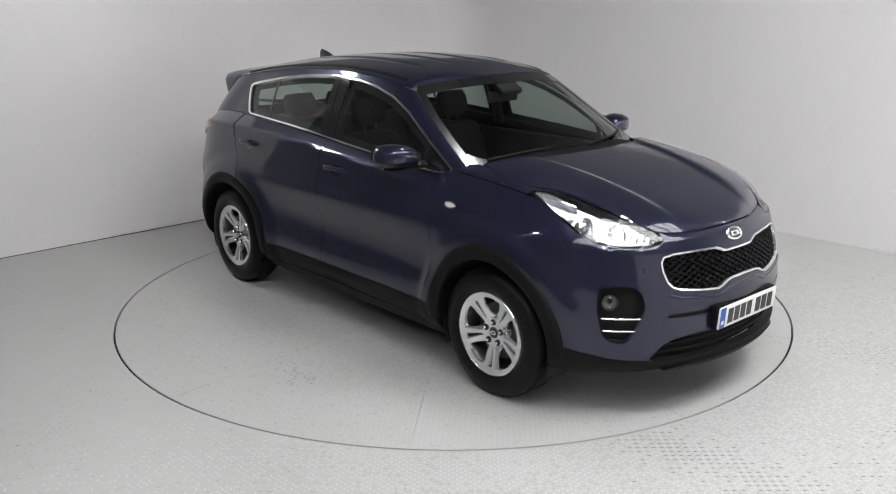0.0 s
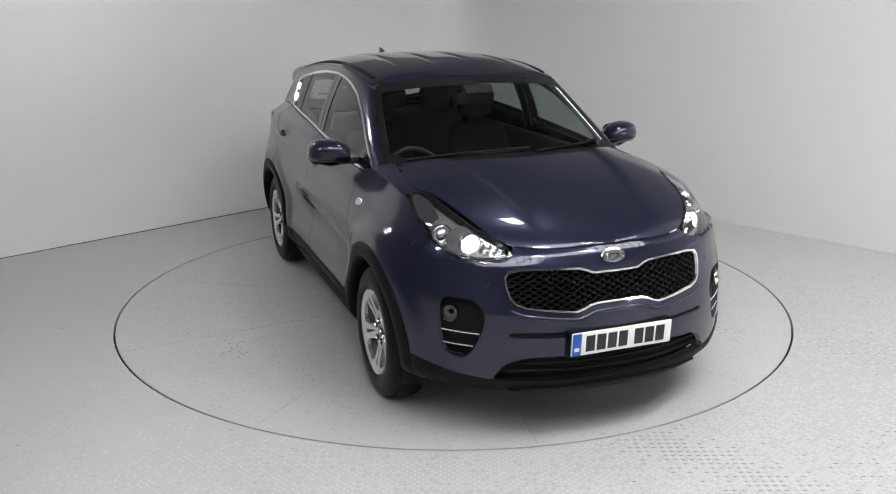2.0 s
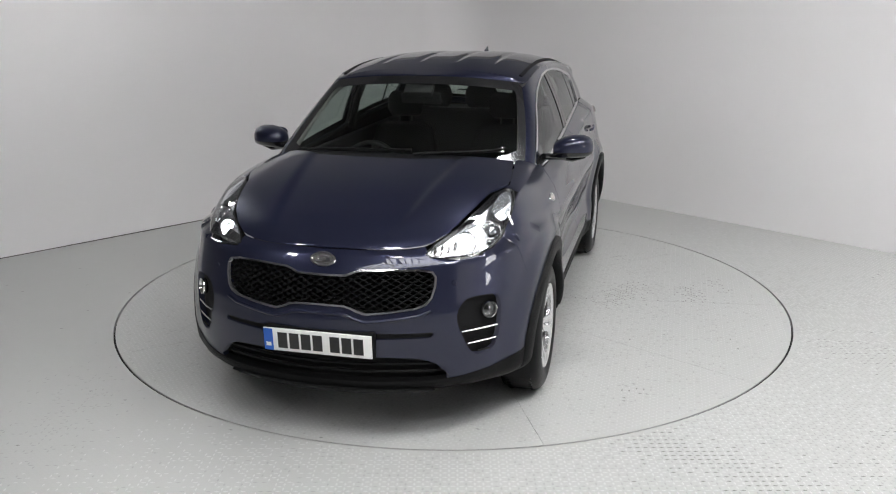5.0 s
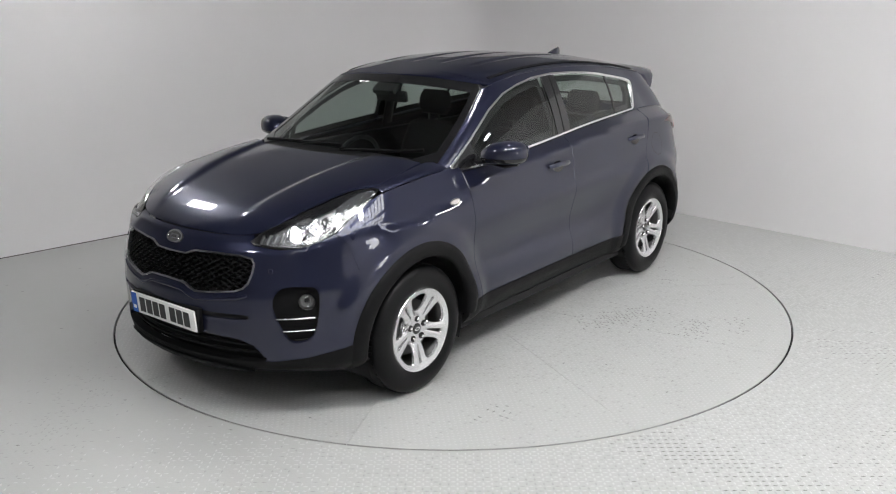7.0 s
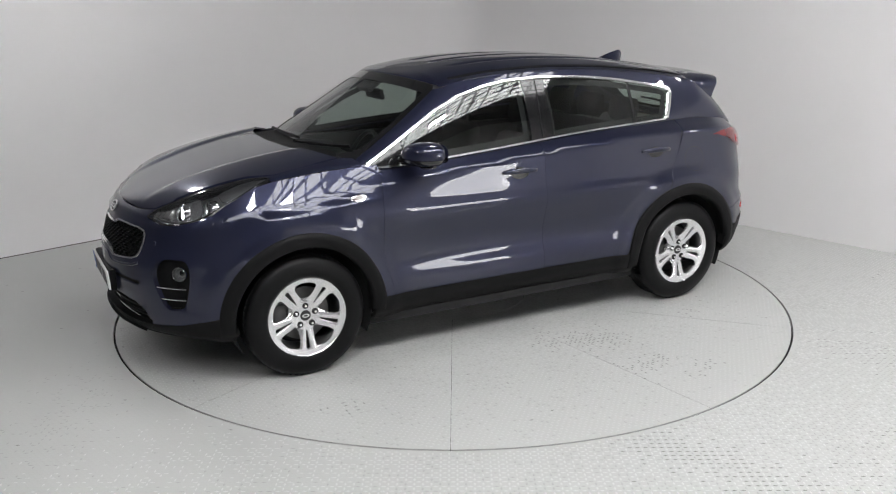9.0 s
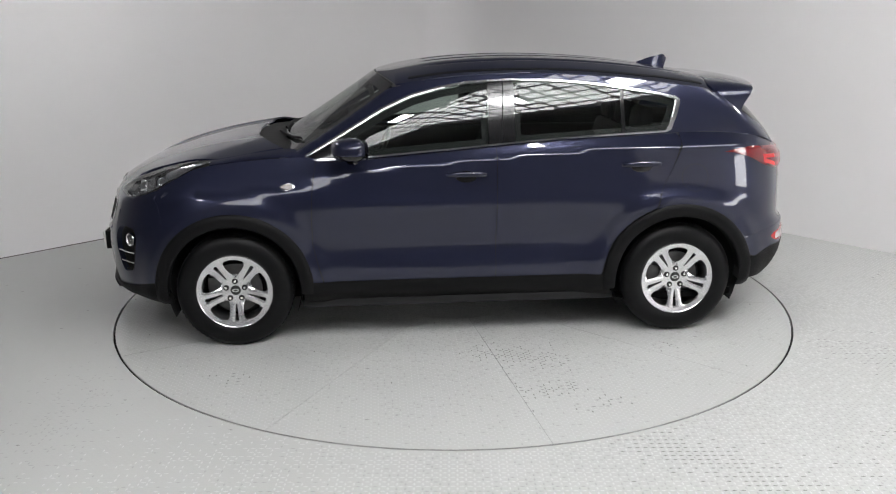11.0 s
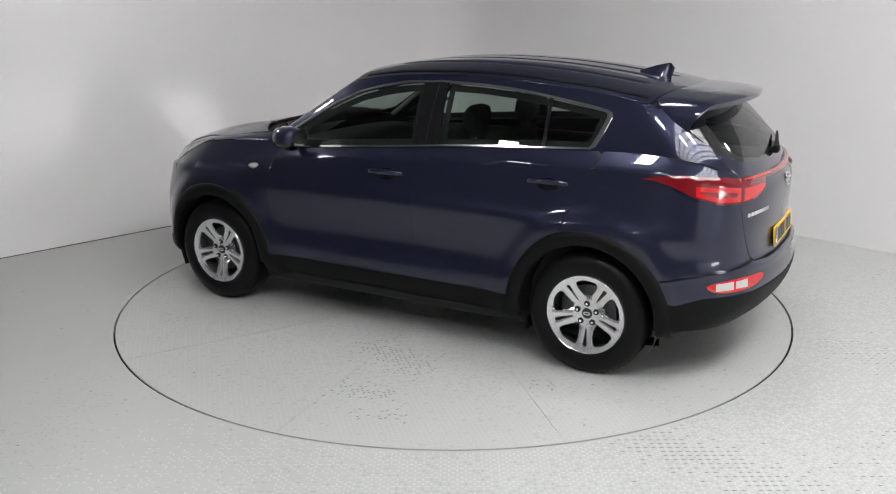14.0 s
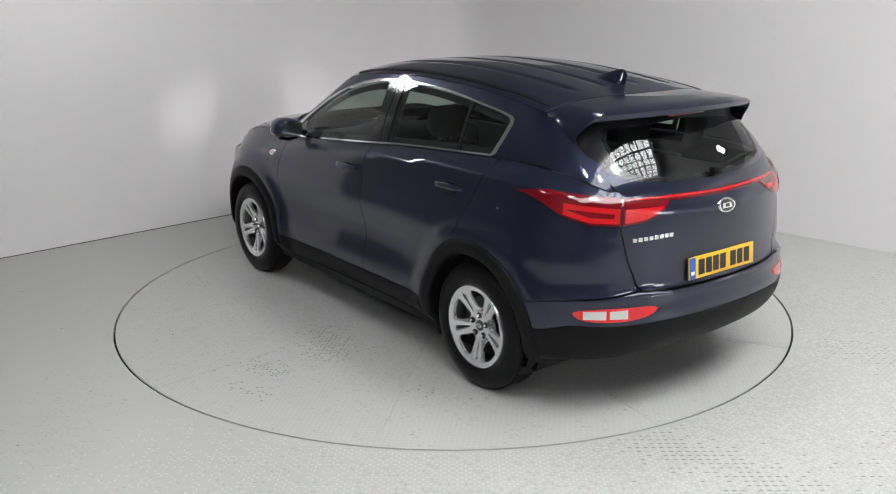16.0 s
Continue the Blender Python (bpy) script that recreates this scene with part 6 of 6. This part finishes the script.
def seat(x, y, w, label, heads):
    bm = bmesh.new()
    cushion(bm, [((x + 0.30, y, 0.56), w * 0.9, 0.05, (0, 0, 1)), ((x + 0.26, y, 0.57), w, 0.08, (0, 0, 1)), ((x, y, 0.56), w, 0.09, (0, 0, 1)), ((x - 0.22, y, 0.54), w * 0.95, 0.08, (0, 0, 1))])
    st = part("seat", bm, M_SEAT, car, label, angle=60)
    d = (0.95, 0, 0.28)
    bm = bmesh.new()
    cushion(bm, [((x - 0.20, y, 0.58), w * 0.96, 0.07, d), ((x - 0.24, y, 0.75), w, 0.075, d), ((x - 0.30, y, 0.98), w * 0.97, 0.065, d), ((x - 0.335, y, 1.12), w * 0.82 if heads == 1 else w, 0.055, d), ((x - 0.345, y, 1.155), w * 0.6 if heads == 1 else w * 0.97, 0.03, d)])
    part("backrest", bm, M_SEAT, st, angle=60)
    ys = [y] if heads == 1 else [y - w * 0.62, y, y + w * 0.62]
    for hy in ys:
        bm = bmesh.new()
        h = 0.0 if heads == 1 else -0.03
        cushion(bm, [((x - 0.35, hy, 1.20 + h), 0.10, 0.035, d), ((x - 0.355, hy, 1.24 + h), 0.128, 0.050, d), ((x - 0.37, hy, 1.32 + h), 0.128, 0.052, d), ((x - 0.38, hy, 1.365 + h), 0.105, 0.035, d)])
        part("headrest", bm, M_SEAT, st, angle=60)
        for k in (-0.045, 0.045):
            tube("headrest_post", [(x - 0.34, hy + k, 1.10), (x - 0.352, hy + k, 1.22 + h)], 0.007, M_DARKMETAL, st)


seat(-0.02, 0.37, 0.25, "black cloth front seat", 1)
seat(-0.02, -0.37, 0.25, "black cloth front seat", 1)
seat(-0.86, 0.0, 0.60, "black cloth rear bench seat", 3)


def dashboard():
    bm = bmesh.new()
    rows = []
    prof = [(1.10, 1.06), (0.98, 1.085), (0.82, 1.085), (0.70, 1.06), (0.655, 1.02), (0.65, 0.95), (0.70, 0.80), (0.72, 0.60), (0.9, 0.55)]
    for k in range(17):
        y = -0.73 + 1.46 * k / 16
        hump = 0.035 * math.exp(-((y + 0.37) / 0.16) ** 2)
        curve = 0.05 * (abs(y) / 0.73) ** 2
        rows.append([bm.verts.new((x - curve, y, z + (hump if 1.0 < z < 1.08 and x < 0.9 else 0) - 0.02 * (abs(y) / 0.73) ** 4)) for x, z in prof])
    for a, b in zip(rows, rows[1:]):
        for j in range(len(prof) - 1):
            bm.faces.new((a[j], a[j + 1], b[j + 1], b[j]))
    bmesh.ops.recalc_face_normals(bm, faces=bm.faces)
    d = part("dashboard", bm, M_DASH, car, "black moulded dashboard", angle=50)
    box("centre_console", (0.0, -0.13, 0.3), (0.72, 0.13, 0.72), M_DASH, d, "", 0.03)
    # steering wheel, on the right
    base = Matrix.Translation((0.45, -0.37, 0.955)) @ pose(0, 0, 0, 0, -26, 0)
    bm = bmesh.new()
    rings = []
    for k in range(48):
        a = 2 * math.pi * k / 48
        rings.append([bm.verts.new((0.015 * math.sin(b), (0.183 + 0.015 * math.cos(b)) * math.cos(a), (0.183 + 0.015 * math.cos(b)) * math.sin(a))) for b in [2 * math.pi * j / 10 for j in range(10)]])
    for i in range(48):
        a, b = rings[i], rings[(i + 1) % 48]
        for j in range(10):
            bm.faces.new((a[j], a[(j + 1) % 10], b[(j + 1) % 10], b[j]))
    bmesh.ops.transform(bm, matrix=base, verts=bm.verts)
    bmesh.ops.recalc_face_normals(bm, faces=bm.faces)
    w = part("steering_wheel", bm, mat("wheel_leather", (0.03, 0.03, 0.032), 0.4, noise_scale=80, noise_amount=0.2), d, "black leather steering wheel", angle=60)
    bm = bmesh.new()
    add_box(bm, (-0.02, -0.075, -0.07), (0.02, 0.075, 0.06), 0.018, base)
    for lo, hi in (((-0.01, -0.18, -0.022), (0.01, -0.06, 0.022)), ((-0.01, 0.06, -0.022), (0.01, 0.18, 0.022)), ((-0.01, -0.022, -0.18), (0.01, 0.022, -0.06))):
        add_box(bm, lo, hi, 0.006, base)
    bmesh.ops.recalc_face_normals(bm, faces=bm.faces)
    part("wheel_hub", bm, M_DASH, w)
    tube("steering_column", [(0.47, -0.37, 0.95), (0.72, -0.37, 0.88)], 0.045, M_DASH, d)
    return d


dash = dashboard()
rvm = box("rear_view_mirror", (-0.012, -0.125, -0.035), (0.018, 0.125, 0.035), M_DASH, car, "black interior mirror", 0.014, pose(0.50, 0.0, 1.425, 0, 12, 0))
tube("mirror_stalk", [(0.515, 0, 1.44), (0.56, 0, 1.47)], 0.016, M_DASH, rvm)
box("mirror_housing", (-0.05, -0.09, -0.02), (0.05, 0.09, 0.02), M_DASH, rvm, "black sensor housing", 0.015, pose(0.545, 0.0, 1.478, 0, 34, 0))
# inner pillar trims and door tops
for s in (1, -1):
    tube("pillar_trim", [(-0.27, 0.745 * s, 1.12), (-0.275, 0.70 * s, 1.32), (-0.285, 0.625 * s, 1.50)], 0.05, M_DASH, car, "black inner pillar trim", squash=0.5)
    tube("pillar_trim", [(-1.42, 0.66 * s, 1.15), (-1.50, 0.61 * s, 1.30), (-1.52, 0.53 * s, 1.45)], 0.055, M_DASH, car, "dark inner pillar trim", squash=0.5)
    tube("pillar_trim", [(0.92, 0.68 * s, 1.13), (0.70, 0.645 * s, 1.28), (0.48, 0.60 * s, 1.42), (0.28, 0.57 * s, 1.50)], 0.018, M_TRIM, car, "pale inner pillar trim")
    box("door_card", (-1.30, min(0.70 * s, 0.76 * s), 0.40), (0.80, max(0.70 * s, 0.76 * s), 1.085), M_DASH, car, "black door card", 0.02)
box("parcel_shelf", (-2.0, -0.55, 1.08), (-1.28, 0.55, 1.10), M_DASH, car, "black parcel shelf", 0.005)


# ---------------------------------------------------------------- wipers
def wiper(pts, s):
    ps = []
    for y, z in pts:
        p, n = GREEN.front(y, z)
        ps.append(p + n * 0.018)
    w = tube("wiper_arm", ps, [0.010] + [0.007] * (len(ps) - 1), M_BLACK, car, "black windscreen wiper")
    bl = []
    for k in range(9):
        a, b = Vector(pts[1]), Vector(pts[-1])
        q = a.lerp(b, k / 8 * 1.15 - 0.15)
        p, n = GREEN.front(q.x, q.y)
        bl.append(p + n * 0.008)
    tube("wiper_blade", bl, 0.006, M_RUBBER, w)


wiper([(-0.60, 1.150), (-0.35, 1.172), (-0.10, 1.182), (0.10, 1.185)], 1)
wiper([(0.12, 1.165), (0.30, 1.175), (0.48, 1.178), (0.60, 1.188)], 1)
ps = []
for y, z in ((0.0, 1.168), (-0.12, 1.19), (-0.26, 1.207), (-0.38, 1.212)):
    p, n = GREEN.rear(y, z)
    ps.append(p + n * 0.022)
rw = tube("rear_wiper", ps, [0.022, 0.012, 0.009, 0.006], M_BLACK, tailgate, "black rear wiper")
box("wiper_pivot", (-0.02, -0.03, -0.022), (0.02, 0.03, 0.022), M_BLACK, rw, "", 0.012, Matrix.Translation(ps[0]))


def motions():
    """The turntable turns, and the car on it."""
    disc_rows, car_rows = [], []
    for t, a in TURN:
        m = pose(0, 0, 0, 0, 0, a)
        disc_rows.append((t, m))
        car_rows.append((t, m @ pose(-AXIS.x, -AXIS.y, 0)))
    walk(turntable, disc_rows)
    walk(car, car_rows)


motions()
